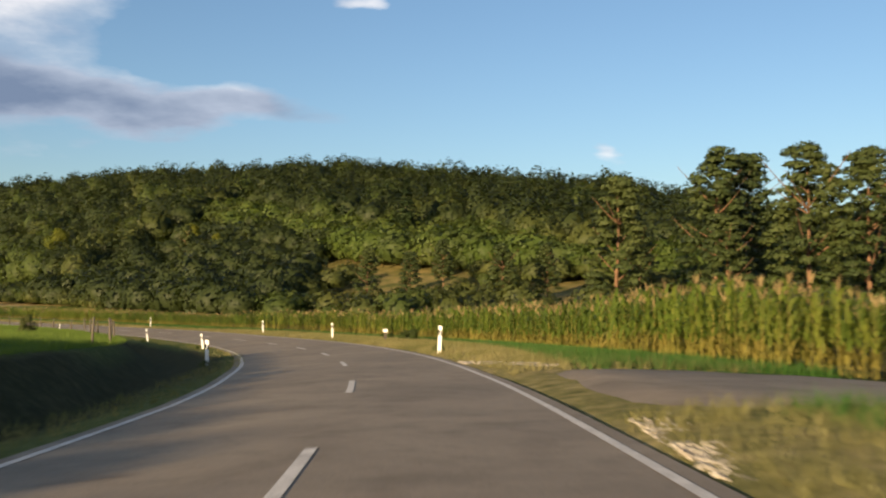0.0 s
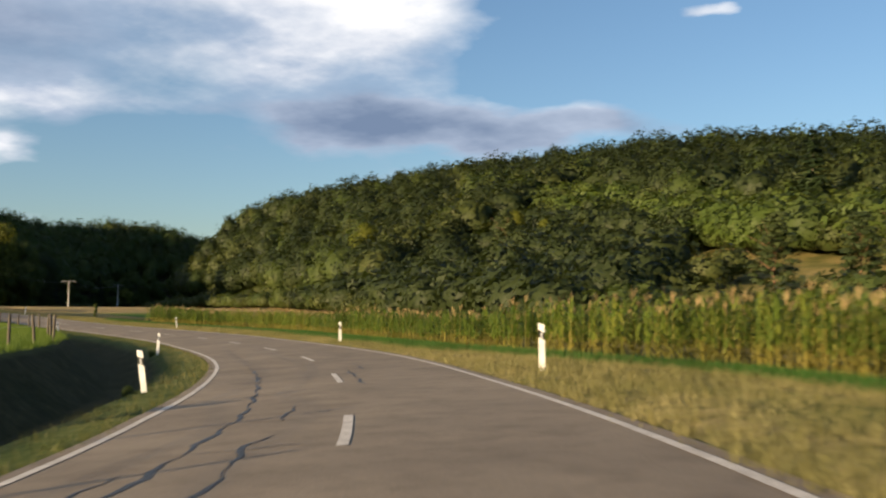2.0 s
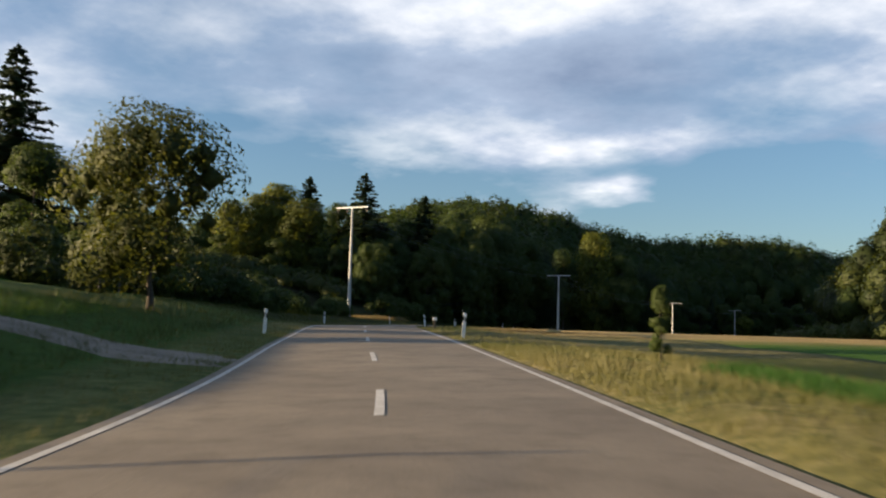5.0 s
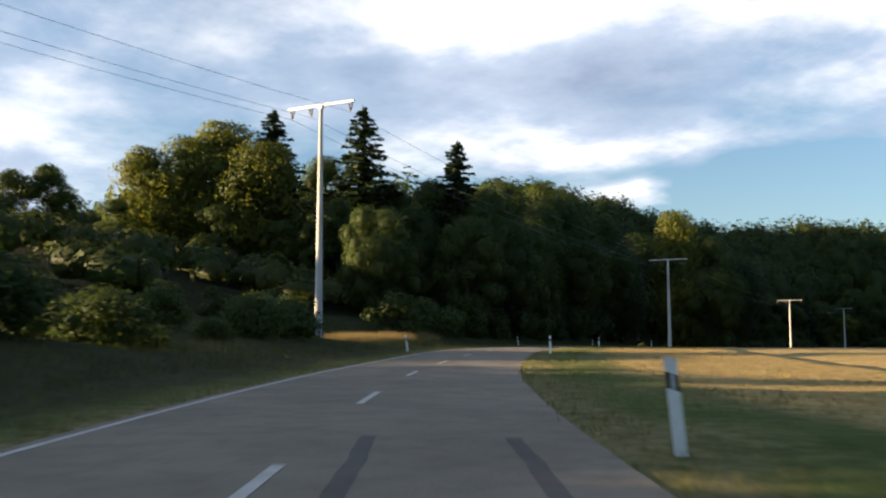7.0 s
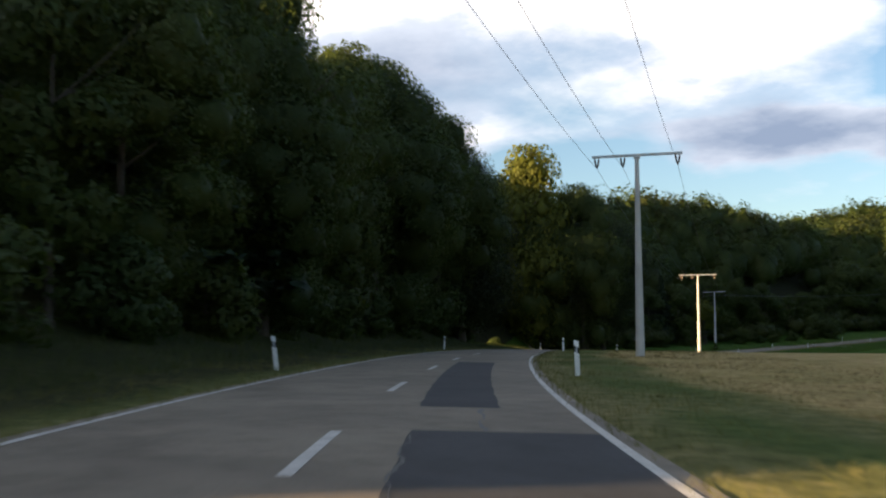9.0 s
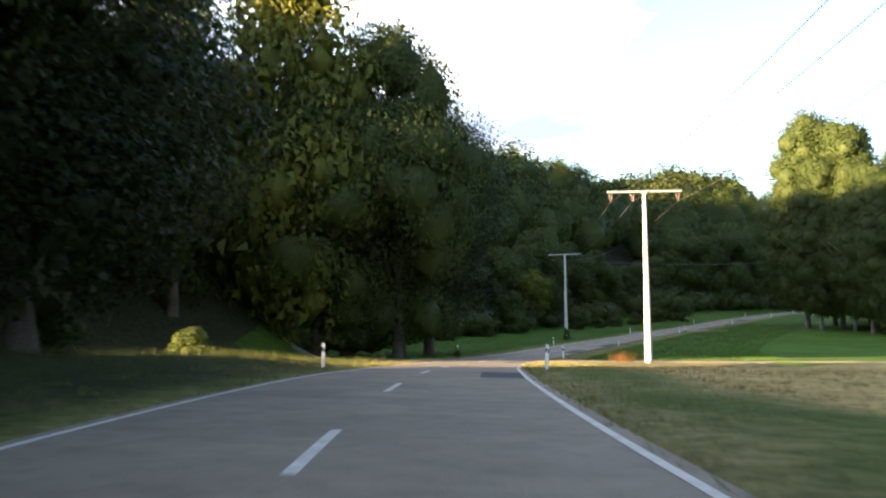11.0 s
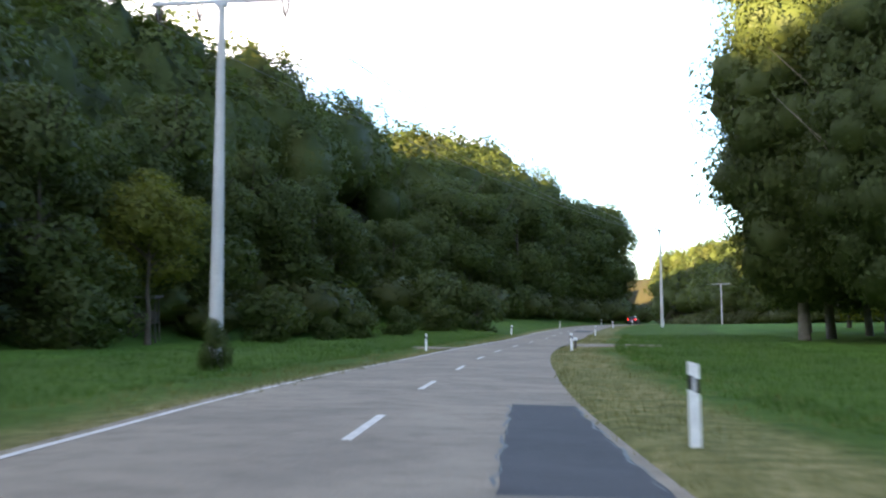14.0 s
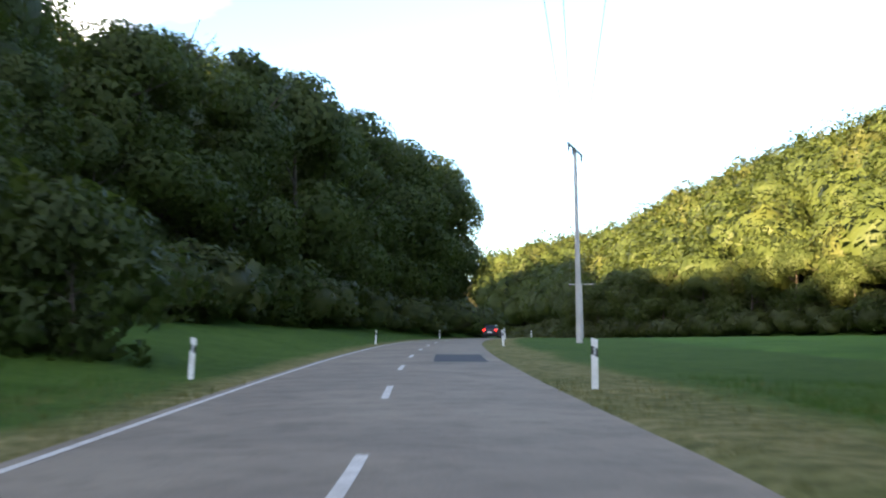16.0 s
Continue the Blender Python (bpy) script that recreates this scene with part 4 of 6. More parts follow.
def unit_dirs(n, r):
    v = r.normal(size=(n, 3))
    return v / np.linalg.norm(v, axis=1)[:, None]


def unit(v):
    return v / (np.linalg.norm(v, axis=-1, keepdims=True) + 1e-9)


def leaf_cards(centres, sizes, normals, r, fold=0.25, out=None):
    """Small leaf sprays, one slim triangle each, turned about their normal at random. out: the way that the bough round each one faces."""
    n = len(centres)
    t = np.cross(normals, r.normal(size=(n, 3)))
    t /= np.linalg.norm(t, axis=1)[:, None] + 1e-9
    b = np.cross(normals, t)
    L = sizes[:, None]
    wid = 0.7 * L * r.uniform(0.7, 1.25, (n, 1))
    a0 = centres - t * L * 0.45 - b * wid * 0.5
    a1 = centres - t * L * r.uniform(0.1, 0.5, (n, 1)) + b * wid * 0.5
    a2 = centres + t * L * 0.62 - normals * L * fold * r.uniform(-0.4, 1, (n, 1))
    v = np.stack([a0, a2, a1], 1).reshape(-1, 3)
    soft = unit(normals * 0.35 + (normals if out is None else out) * 1.0)
    return v, np.arange(3 * n).reshape(-1, 3), np.repeat(soft, 3, axis=0)


def lumps(r, n, radius, height, base, low=0.25):
    """Lobes that make up a broad crown: centres and radii."""
    out = []
    for i in range(n):
        u = r.uniform(low, 1.0)
        w = math.sin(math.pi * min(1, u * 0.93 + 0.05)) ** 0.6
        a = r.uniform(0, 2 * math.pi)
        q = radius * w * r.uniform(0.35, 0.80)
        out.append((q * math.cos(a), q * math.sin(a), base + u * height * 0.92, radius * r.uniform(0.30, 0.46)))
    out.append((0, 0, base + height * 0.86, radius * 0.42))
    return np.array(out)


def broad_crown(r, cards, radius, height, base, size, n=13, low=0.25, coarse=True, fill=0.58):
    lob = lumps(r, n, radius, height, base, low)
    w = lob[:, 3] ** 2
    pick = r.choice(len(lob), cards, p=w / w.sum())
    d = unit_dirs(cards, r)
    d[:, 2] = np.where(d[:, 2] < -0.8, -d[:, 2], d[:, 2])
    rad = lob[pick, 3] * r.uniform(0.5, 1.0, cards) ** 0.5 * 1.16
    c = lob[pick, :3] + d * rad[:, None] * [1, 1, 0.85]
    nrm = d + r.normal(size=(cards, 3)) * 0.36
    nrm /= np.linalg.norm(nrm, axis=1)[:, None]
    whole = unit((c - [0, 0, base + height * 0.45]) / [radius, radius, height * 0.5])
    pieces = [leaf_cards(c, size * r.uniform(0.6, 1.35, cards), nrm, r, out=unit(0.8 * d + 0.6 * whole + r.normal(size=d.shape) * 0.3))]
    for x, y, z, q in lob:
        pieces.append(core((x, y, z), q * fill, r, coarse))
    return joined(pieces)


ICO = bmesh.new()
bmesh.ops.create_icosphere(ICO, subdivisions=2, radius=1.0)
ICO.verts.ensure_lookup_table()
ICO_V = np.array([v.co[:] for v in ICO.verts])
ICO_F = np.array([[v.index for v in f.verts] for f in ICO.faces])
ICO.free()
CUBE_V = np.array([(1, 0, 0), (-1, 0, 0), (0, 1, 0), (0, -1, 0), (0, 0, 1), (0, 0, -1)], float)
CUBE_F = np.array([(0, 2, 4), (2, 1, 4), (1, 3, 4), (3, 0, 4), (2, 0, 5), (1, 2, 5), (3, 1, 5), (0, 3, 5)])


def core(at, q, r, coarse=False):
    """The dense inside of a clump, uneven all round."""
    if coarse:
        v = CUBE_V * np.asarray(q) * 0.75 * r.uniform(0.8, 1.1, (len(CUBE_V), 1)) + np.array(at)
        return v[CUBE_F].reshape(-1, 3), np.arange(CUBE_F.size).reshape(-1, 3), CUBE_V[CUBE_F].reshape(-1, 3)
    q = np.asarray(q) if np.ndim(q) else np.array([q, q, q])
    v = ICO_V * q * r.uniform(0.84, 1.08, (len(ICO_V), 1)) + r.normal(size=ICO_V.shape) * q * 0.05
    v += q * 0.16 * np.sin(ICO_V[:, [1, 2, 0]] * 5 + r.uniform(0, 6.28, 3)) * np.sin(ICO_V[:, [2, 0, 1]] * 4)
    return (v + np.array(at))[ICO_F].reshape(-1, 3), np.arange(ICO_F.size).reshape(-1, 3), ICO_V[ICO_F].reshape(-1, 3)


def far_crown(r, cards, radius, height, size, base=0.0, flat=0.0):
    """A whole tree of the far wood: one uneven mound of leaf sprays round a dense inside."""
    ph = r.uniform(0, 6.28, (5, 3))
    d = unit_dirs(cards, r)
    d[:, 2] = np.where(d[:, 2] < -0.55, -d[:, 2], d[:, 2])
    sw = sum(np.sin(k * 1.1 * d[:, 0] + p[0]) * np.sin(k * 1.1 * d[:, 1] + p[1]) * np.sin(k * d[:, 2] + p[2] + 1) for k, p in zip((2, 3, 4, 5, 7), ph))
    rad = (0.86 + 0.17 * sw) * r.uniform(0.72, 1.0, cards) ** 0.5 * 1.1
    c = d * rad[:, None] * [radius, radius, height / 2]
    c[:, :2] *= (1.0 + 0.15 * flat - 0.16 * d[:, 2:3])
    c[:, 2] += base + height / 2
    nrm = d + [0, 0, 0.2] + r.normal(size=(cards, 3)) * 0.36
    nrm /= np.linalg.norm(nrm, axis=1)[:, None]
    ripple = np.stack([np.sin(c[:, 1] * 1.9 + c[:, 2] * 1.3), np.sin(c[:, 2] * 1.7 + c[:, 0] * 1.6), np.sin(c[:, 0] * 1.8 + c[:, 1])], 1)
    return joined([leaf_cards(c, size * r.uniform(0.55, 1.4, cards), nrm, r, out=unit(d + 0.35 * ripple)), core((0, 0, base + height / 2), (radius * 0.70, radius * 0.70, height * 0.35), r)])


def spruce_crown(r, height, radius, size, boughs=120, per=40, base=0.06):
    """Drooping boughs of uneven length round a straight stem, thinning to a pointed tip."""
    pieces = []
    u = np.sort(r.uniform(0, 1, boughs) ** 1.15)
    u[-3:] = (0.94, 0.97, 0.99)
    for k in range(boughs):
        a = k * 2.4 + r.uniform(-0.6, 0.6)
        ln = radius * (1 - u[k]) ** 0.82 * r.uniform(0.62, 1.12) + 0.25
        z = height * (base + (0.98 - base) * u[k])
        m = max(6, int(per * (0.25 + 0.75 * ln / radius)))
        t = r.uniform(0.08, 1.0, m) ** 0.75
        side = r.normal(size=m) * 0.13 * ln * (1.15 - t)
        out = np.array([math.cos(a), math.sin(a), 0])
        cr = np.array([-math.sin(a), math.cos(a), 0])
        drop = -0.24 * ln * t ** 1.3 + 0.12 * ln * t ** 4
        c = out * (ln * t)[:, None] + cr * side[:, None]
        c[:, 2] += z + drop - np.abs(r.normal(size=m)) * 0.035 * height / 8
        nrm = np.array([0, 0, 0.75]) + out * 0.55 + r.normal(size=(m, 3)) * 0.38
        nrm /= np.linalg.norm(nrm, axis=1)[:, None]
        pieces.append(leaf_cards(c, size * (0.55 + 0.6 * ln / radius) * r.uniform(0.6, 1.3, m), nrm, r, 0.5, np.repeat([unit(out + [0, 0, 0.5])], m, axis=0)))
    for k in range(7):
        w = k / 6
        q = radius * 0.56 * (1 - w) ** 0.9 + 0.12
        pieces.append(core((0, 0, height * (base + 0.06 + 0.84 * w)), (q, q, height * 0.085), r, True))
    return joined(pieces)


def pine_crown(r, height, radius, cards, size):
    """Flat-topped tufts on the upper half of a bare stem."""
    pieces = []
    n = 46
    for k in range(n):
        u = k / (n - 1)
        z = height * (0.24 + 0.72 * u)
        q = radius * (0.45 + 0.62 * math.sin(math.pi * min(1, 0.20 + u * 0.72)))
        a = k * 2.4 + r.uniform(-0.5, 0.5)
        out = q * r.uniform(0.45, 0.85) * (1 - 0.62 * u)
        c0 = np.array([math.cos(a) * out, math.sin(a) * out, z])
        m = cards // n
        d = unit_dirs(m, r)
        d[:, 2] = np.abs(d[:, 2]) * 0.7
        s = radius * r.uniform(0.18, 0.34)
        c = c0 + d * s * [1, 1, 0.75] * r.uniform(0.7, 1.1, (m, 1))
        nrm = d + [0, 0, 0.6] + r.normal(size=(m, 3)) * 0.4
        nrm /= np.linalg.norm(nrm, axis=1)[:, None]
        pieces.append(leaf_cards(c, size * r.uniform(0.6, 1.3, m), nrm, r, out=unit(d + [0, 0, 0.3])))
        pieces.append(core(c0, s * 0.55, r, True))
    return joined(pieces)


def scatter_wood(name, mesh_sets, xy, heights, spin, mats, label, category="woodland"):
    """One stretch of far wood: crowns of several shapes set on the slope."""
    z, s, d = land(xy[:, 0], xy[:, 1])
    pieces_v, pieces_f, pieces_n, mat_i, n = [], [], [], [], 0
    for i in range(len(xy)):
        v, f, nrm, base_h, mi = mesh_sets[spin[i] % len(mesh_sets)]
        k = heights[i] / base_h
        a = rng.uniform(0, 6.283)
        c, sn = math.cos(a), math.sin(a)
        wide = k * rng.uniform(0.85, 1.2)
        q = np.empty_like(v)
        q[:, 0] = (v[:, 0] * c - v[:, 1] * sn) * wide + xy[i, 0]
        q[:, 1] = (v[:, 0] * sn + v[:, 1] * c) * wide + xy[i, 1]
        q[:, 2] = v[:, 2] * k + z[i]
        pieces_v.append(q)
        pieces_f.append(f + n)
        pieces_n.append(np.stack([nrm[:, 0] * c - nrm[:, 1] * sn, nrm[:, 0] * sn + nrm[:, 1] * c, nrm[:, 2]], 1))
        mat_i.append(np.full(len(f), mi))
        n += len(v)
    me = big_mesh(name, np.concatenate(pieces_v), np.concatenate(pieces_f), mats, normals=np.concatenate(pieces_n))
    me.polygons.foreach_set("material_index", np.concatenate(mat_i).astype(np.int32))
    return tagged(new(name, me), label, category, kind="stuff")


FAR_MATS = [M_LEAF, M_LEAF_D, M_NEEDLE, M_LEAF_Y, M_SHRUB, M_YOUNG, M_DEEP]
FAR_SETS = []
for k in range(6):
    v = far_crown(rng, 540, 5.3, 11.9, 0.78)
    FAR_SETS.append((*v, 12.0, (0, 1, 1, 0, 4, 1)[k]))
for k in range(2):
    v = spruce_crown(rng, 16.0, 3.6, 1.0, 46, 20)
    FAR_SETS.append((*v, 16.0, 2))
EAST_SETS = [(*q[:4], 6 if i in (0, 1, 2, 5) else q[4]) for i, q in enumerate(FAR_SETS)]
NEAR_SETS = []
for k in range(4):
    v = far_crown(rng, 1600, 5.2, 12.2, 0.46)
    NEAR_SETS.append((*v, 12.3, (0, 1, 0, 4)[k]))
SHRUB_SETS = []
for k in range(4):
    v = far_crown(rng, 380, 2.2, 3.4, 0.36, -0.15, 1.0)
    SHRUB_SETS.append((*v, 3.4, 4 if k < 3 else 0))


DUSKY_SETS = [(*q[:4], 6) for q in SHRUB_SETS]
YOUNG_SETS = [(*SHRUB_SETS[k][:4], 5) for k in range(2)] + [SHRUB_SETS[3]]


def slope_places(spacing, want, x0, x1, y0, y1):
    """Evenly jittered places on the slopes for which want(s, d) holds."""
    xs, ys = np.arange(x0, x1, spacing), np.arange(y0, y1, spacing)
    gx, gy = np.meshgrid(xs, ys)
    p = np.stack([gx.ravel(), gy.ravel()], 1) + rng.uniform(-0.42, 0.42, (gx.size, 2)) * spacing
    s, d, z = road_coords(p[:, 0], p[:, 1])
    return p[want(p[:, 0], p[:, 1], s, d)]


def undergrowth(name, want, area, low, high, label, spacing=2.6):
    p = slope_places(spacing, want, *area)
    h = rng.uniform(low, high, len(p))
    scatter_wood(name, SHRUB_SETS, p, h, rng.integers(0, 4, len(p)), FAR_MATS, label, "undergrowth")


def build_hills():
    # the hill east of the valley
    def want_east(x, y, s, d):
        q, h1 = beyond(x, y, EAST, np.ones(len(EAST)), EAST_WIDE)
        h0 = np.where(q > 200, 2, h1 + (q > 60) * (q - 60) * 0.0002)
        near = 3 + smooth((x + 85) / 30) * (60 + 16 * wavy(x, y, 22.0))
        return (q > near) & (h0 < 0.999) & (y < 475) & (y > 40) & (x < 0.5 * y + 15)
    p = slope_places(5.4, want_east, -250, 200, 40, 480)
    h = rng.uniform(9.0, 12.5, len(p))
    scatter_wood("woodland_east", EAST_SETS, p, h, rng.choice([1, 1, 2, 2, 0, 3, 5, 4, 6], len(p)), FAR_MATS,
                 "mixed deciduous wood covering the long sunlit hill")
    # heath slope with shrubs under that wood

    def want_heath(x, y, s, d):
        q = hills(x, y)[1]
        dense = np.where(x < -28, -2.0, np.where(q < 7, -0.5, -0.08))
        return (q > -7) & (q < 74) & (x > -95) & (wavy(x, y, 11.0, 4.0) > dense)
    p = slope_places(4.6, want_heath, -110, 150, 40, 270)
    h = rng.uniform(1.8, 5.4, len(p))
    open_slope = p[:, 0] > -24
    scatter_wood("shrubs", SHRUB_SETS, p[open_slope], h[open_slope], rng.integers(0, 4, int(open_slope.sum())), FAR_MATS, "juniper and thorn bushes on the dry heath slope", "shrubs")
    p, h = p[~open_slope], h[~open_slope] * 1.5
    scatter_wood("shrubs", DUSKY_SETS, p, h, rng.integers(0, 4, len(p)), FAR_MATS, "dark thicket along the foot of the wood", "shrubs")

    # a band of young bright trees between heath and wood

    def want_young(x, y, s, d):
        q = hills(x, y)[1]
        return (q > 46 + 8 * wavy(x, y, 14.0)) & (q < 74 + 16 * wavy(x, y, 22.0)) & (x > -72) & (x < 70) & (y > 60) & (wavy(x, y, 17.0, 2.0) > -0.35)
    p = slope_places(3.6, want_young, -110, 80, 60, 300)
    h = rng.uniform(5.0, 8.5, len(p))
    scatter_wood("young_wood", YOUNG_SETS, p, h, rng.integers(0, 3, len(p)), FAR_MATS, "bright green young trees above the heath", "young trees")

    # the wooded hill west of the road

    def want_west(x, y, s, d):
        near = table(s, FOOT_L) + np.where(s < 262, 16, 11)
        return (-d > near) & (-d < near + np.where(s < 322, 125, 104)) & (s > 150) & (s < S_END - 6) & (x > -520) & (y < 660) & ~in_gap(x, y) & ((s > 322) | (-d > 66)) & (s > 300)
    p = slope_places(6.4, want_west, -440, -80, 60, 700)
    s, d, _ = road_coords(p[:, 0], p[:, 1])
    h = rng.uniform(12.0, 18.0, len(p)) * (1 - 0.35 * (s < 345)) 
    h *= 1 - 0.26 * ((s > 583) & (-d < 33))
    close = (-d - table(s, FOOT_L) < 34) & (s > 428)
    scatter_wood("woodland_slope", NEAR_SETS, p[close], h[close], rng.integers(0, 4, int(close.sum())), FAR_MATS,
                 "shaded deciduous wood on the lower slope")
    p, h = p[~close], h[~close]
    scatter_wood("woodland_west", FAR_SETS, p, h, rng.choice([0, 0, 1, 1, 2, 2, 3, 3, 4, 4, 5, 6, 7], len(p)), FAR_MATS,
                 "dark shaded wood on the hill above the road")

    # the sunlit hill at the end of the valley

    def want_north(x, y, s, d):
        q = hills(x, y)[2]
        return (q > 3) & (q < 88) & (d > 9)
    p = slope_places(6.4, want_north, -262, -60, 440, 790)
    h = rng.uniform(11.0, 16.0, len(p))
    scatter_wood("woodland_north", FAR_SETS, p, h, rng.choice([0, 1, 2, 3, 4, 5, 0, 3, 6], len(p)), FAR_MATS,
                 "wood with autumn-yellow crowns on the slope beside the meadow")

    # scrub on the bank below the willows
    undergrowth("undergrowth", lambda x, y, s, d: (s > 262) & (s < 332) & (-d > 17) & (-d < 46) & ~in_gap(x, y), (-290, -165, 140, 245),
                1.8, 3.8, "dense olive scrub on the bank below the willows", 3.3)
    # low growth that closes the wood's edge down to the ground
    undergrowth("undergrowth", lambda x, y, s, d: (hills(x, y)[1] > -7) & (hills(x, y)[1] < 8) & (x < -60) & (d > 30), (-245, -55, 180, 400),
                2.0, 4.5, "dark scrub along the foot of the sunlit hill", 3.4)
    undergrowth("undergrowth", lambda x, y, s, d: (s > 290) & (s < 436) & (-d > 10.2) & (-d < 14.5) & ~in_gap(x, y) & ((s < 417) | (s > 427)), (-300, -215, 215, 360),
                2.0, 5.0, "dense dark scrub under the shaded forest edge")
    undergrowth("undergrowth", lambda x, y, s, d: (s > 427) & (s < 690) & (-d > table(s, FOOT_L) - 2.5) & (-d < table(s, FOOT_L) + 4.5) & (np.hypot(x + 294.5, y - 414.0) > 7), (-330, -255, 320, 600),
                1.8, 5.5, "shaded scrub along the foot of the wooded hill", 3.0)
    undergrowth("undergrowth", lambda x, y, s, d: (np.abs(hills(x, y)[2] - 1.0) < 4.0) & (d > 7) & (y > 480), (-262, -195, 475, 720),
                2.0, 5.0, "dark scrub along the far edge of the meadow", 3.0)


build_hills()

# ------------------------------------------------------------------ single trees and bushes


def trunk_arrays(r, height, radius, limbs, lean=0.04, top=0.9):
    z = np.linspace(0, height * top, 9)
    x = np.cumsum(r.normal(size=9)) * lean * height / 9
    y = np.cumsum(r.normal(size=9)) * lean * height / 9
    stem = np.stack([x - x[0], y - y[0], z], 1)
    rad = radius * (1 - 0.86 * np.linspace(0, 1, 9)) * np.r_[1.35, 1.08, np.ones(7)]
    pieces = [tube_arrays(stem, rad, 8)]
    for k in range(limbs):
        u = r.uniform(0.32, 0.86)
        p0 = np.array([np.interp(u * height * top, z, stem[:, i]) for i in range(3)])
        a, ln = r.uniform(0, 6.28), height * r.uniform(0.16, 0.30)
        d = np.array([math.cos(a), math.sin(a), r.uniform(0.25, 0.9)])
        q = [p0 + d * ln * t + np.array([0, 0, 0.15 * ln * t * t]) for t in (0, 0.35, 0.7, 1.0)]
        pieces.append(tube_arrays(q, radius * np.array([0.34, 0.24, 0.15, 0.06]), 5))
    return joined(pieces)


def plain(v, f, name, mat):
    f = np.asarray(f)
    return big_mesh(name, v, f, mat, None, True)


TREES = {}


def kind_of_tree(key, crown, trunk, crown_mat, bark, height):
    TREES[key] = (big_mesh(key + "_crown", crown[0], crown[1], crown_mat, normals=crown[2]), plain(trunk[0], trunk[1], key + "_trunk", bark), height)


for k in range(3):
    kind_of_tree(f"broad{k}", broad_crown(rng, 32000, 4.9, 14.4, 0.7, 0.20, 36, 0.06, False), trunk_arrays(rng, 15.0, 0.26, 9), M_LEAF_D if k == 1 else M_LEAF, M_BARK, 15.5)
    kind_of_tree(f"mid{k}", broad_crown(rng, 11000, 4.9, 14.6, 0.5, 0.34, 22, 0.04), trunk_arrays(rng, 15.0, 0.26, 5), (M_LEAF, M_LEAF_D, M_LEAF)[k], M_BARK, 15.5)
kind_of_tree("oak", broad_crown(rng, 80000, 6.8, 20.5, 1.4, 0.21, 84, 0.05, fill=0.3), trunk_arrays(rng, 20.0, 0.42, 12), M_OAK_SHADED, M_BARK, 22.0)
kind_of_tree("high_oak", broad_crown(rng, 50000, 7.2, 14.0, 7.4, 0.19, 60, 0.05, fill=0.3), trunk_arrays(rng, 20.0, 0.40, 10), M_OAK_SHADED, M_BARK, 22.0)
kind_of_tree("willow", broad_crown(rng, 13000, 5.2, 14.4, 0.7, 0.36, 60, 0.05), trunk_arrays(rng, 15.0, 0.26, 7), M_WILLOW, M_BARK, 15.5)
kind_of_tree("yellow", broad_crown(rng, 6500, 3.4, 10.2, 0.9, 0.34, 22, 0.08), trunk_arrays(rng, 11.0, 0.18, 8), M_LEAF_Y, M_BARK, 11.5)
kind_of_tree("crooked", broad_crown(rng, 9000, 3.6, 6.4, 1.5, 0.20, 30, 0.05), trunk_arrays(rng, 6.0, 0.14, 9, 0.22), M_OLIVE, M_BARK, 8.0)
kind_of_tree("open_crown", broad_crown(rng, 9000, 3.4, 7.0, 3.6, 0.22, 26, 0.08), trunk_arrays(rng, 9.6, 0.17, 10), M_WILLOW, M_BARK, 10.6)
kind_of_tree("slim", broad_crown(rng, 7000, 2.8, 13.4, 0.7, 0.36, 24, 0.06), trunk_arrays(rng, 14.0, 0.18, 8), M_LEAF, M_BARK, 15.0)
for k in range(2):
    kind_of_tree(f"spruce{k}", spruce_crown(rng, 24.0, 5.6, 0.62, 260, 78, 0.04), trunk_arrays(rng, 22.0, 0.30, 0, 0.004, 0.97), M_NEEDLE, M_BARK, 24.0)
kind_of_tree("tall_broad", broad_crown(rng, 60000, 5.7, 25.4, 3.2, 0.28, 170, 0.02, False), trunk_arrays(rng, 28.0, 0.27, 8), M_LEAF_D, M_PALEBARK, 30.0)
kind_of_tree("tall_spruce", spruce_crown(rng, 30.0, 6.2, 0.80, 190, 80, 0.12), trunk_arrays(rng, 28.0, 0.34, 0, 0.004, 0.97), M_NEEDLE, M_BARK, 30.0)
for k in range(2):
    kind_of_tree(f"pine{k}", pine_crown(rng, 14.0, 3.9, 7400, 0.34), trunk_arrays(rng, 13.5, 0.24, 10), M_PINE, M_PINEBARK, 14.3)
for k in range(3):
    kind_of_tree(f"bush{k}", broad_crown(rng, 3600, 2.2, 3.0, -0.1, 0.22, 18, 0.05), trunk_arrays(rng, 2.2, 0.07, 6), (M_SHRUB, M_LEAF_D, M_LEAF)[k], M_BARK, 3.2)
kind_of_tree("hedge", broad_crown(rng, 4400, 2.6, 2.6, -0.1, 0.20, 20, 0.05), trunk_arrays(rng, 1.8, 0.06, 6), M_LEAF_D, M_BARK, 2.8)


def plant(key, x, y, height, name, label, category="tree", wide=1.0, group="", sink=0.1):
    crown, trunk, h0 = TREES[key]
    ob = new(name)
    k = height / h0
    ob.matrix_world = pose(x, y, land_at(x, y) - sink, rng.uniform(-2, 2), rng.uniform(-2, 2), rng.uniform(0, 360))
    ob.scale = (k * wide, k * wide, k)
    tagged(ob, label, category, group)
    part("trunk", trunk, ob)
    part("crown", crown, ob)
    return ob


ROADSIDE = "dark broad-leaved tree at the shaded forest edge"
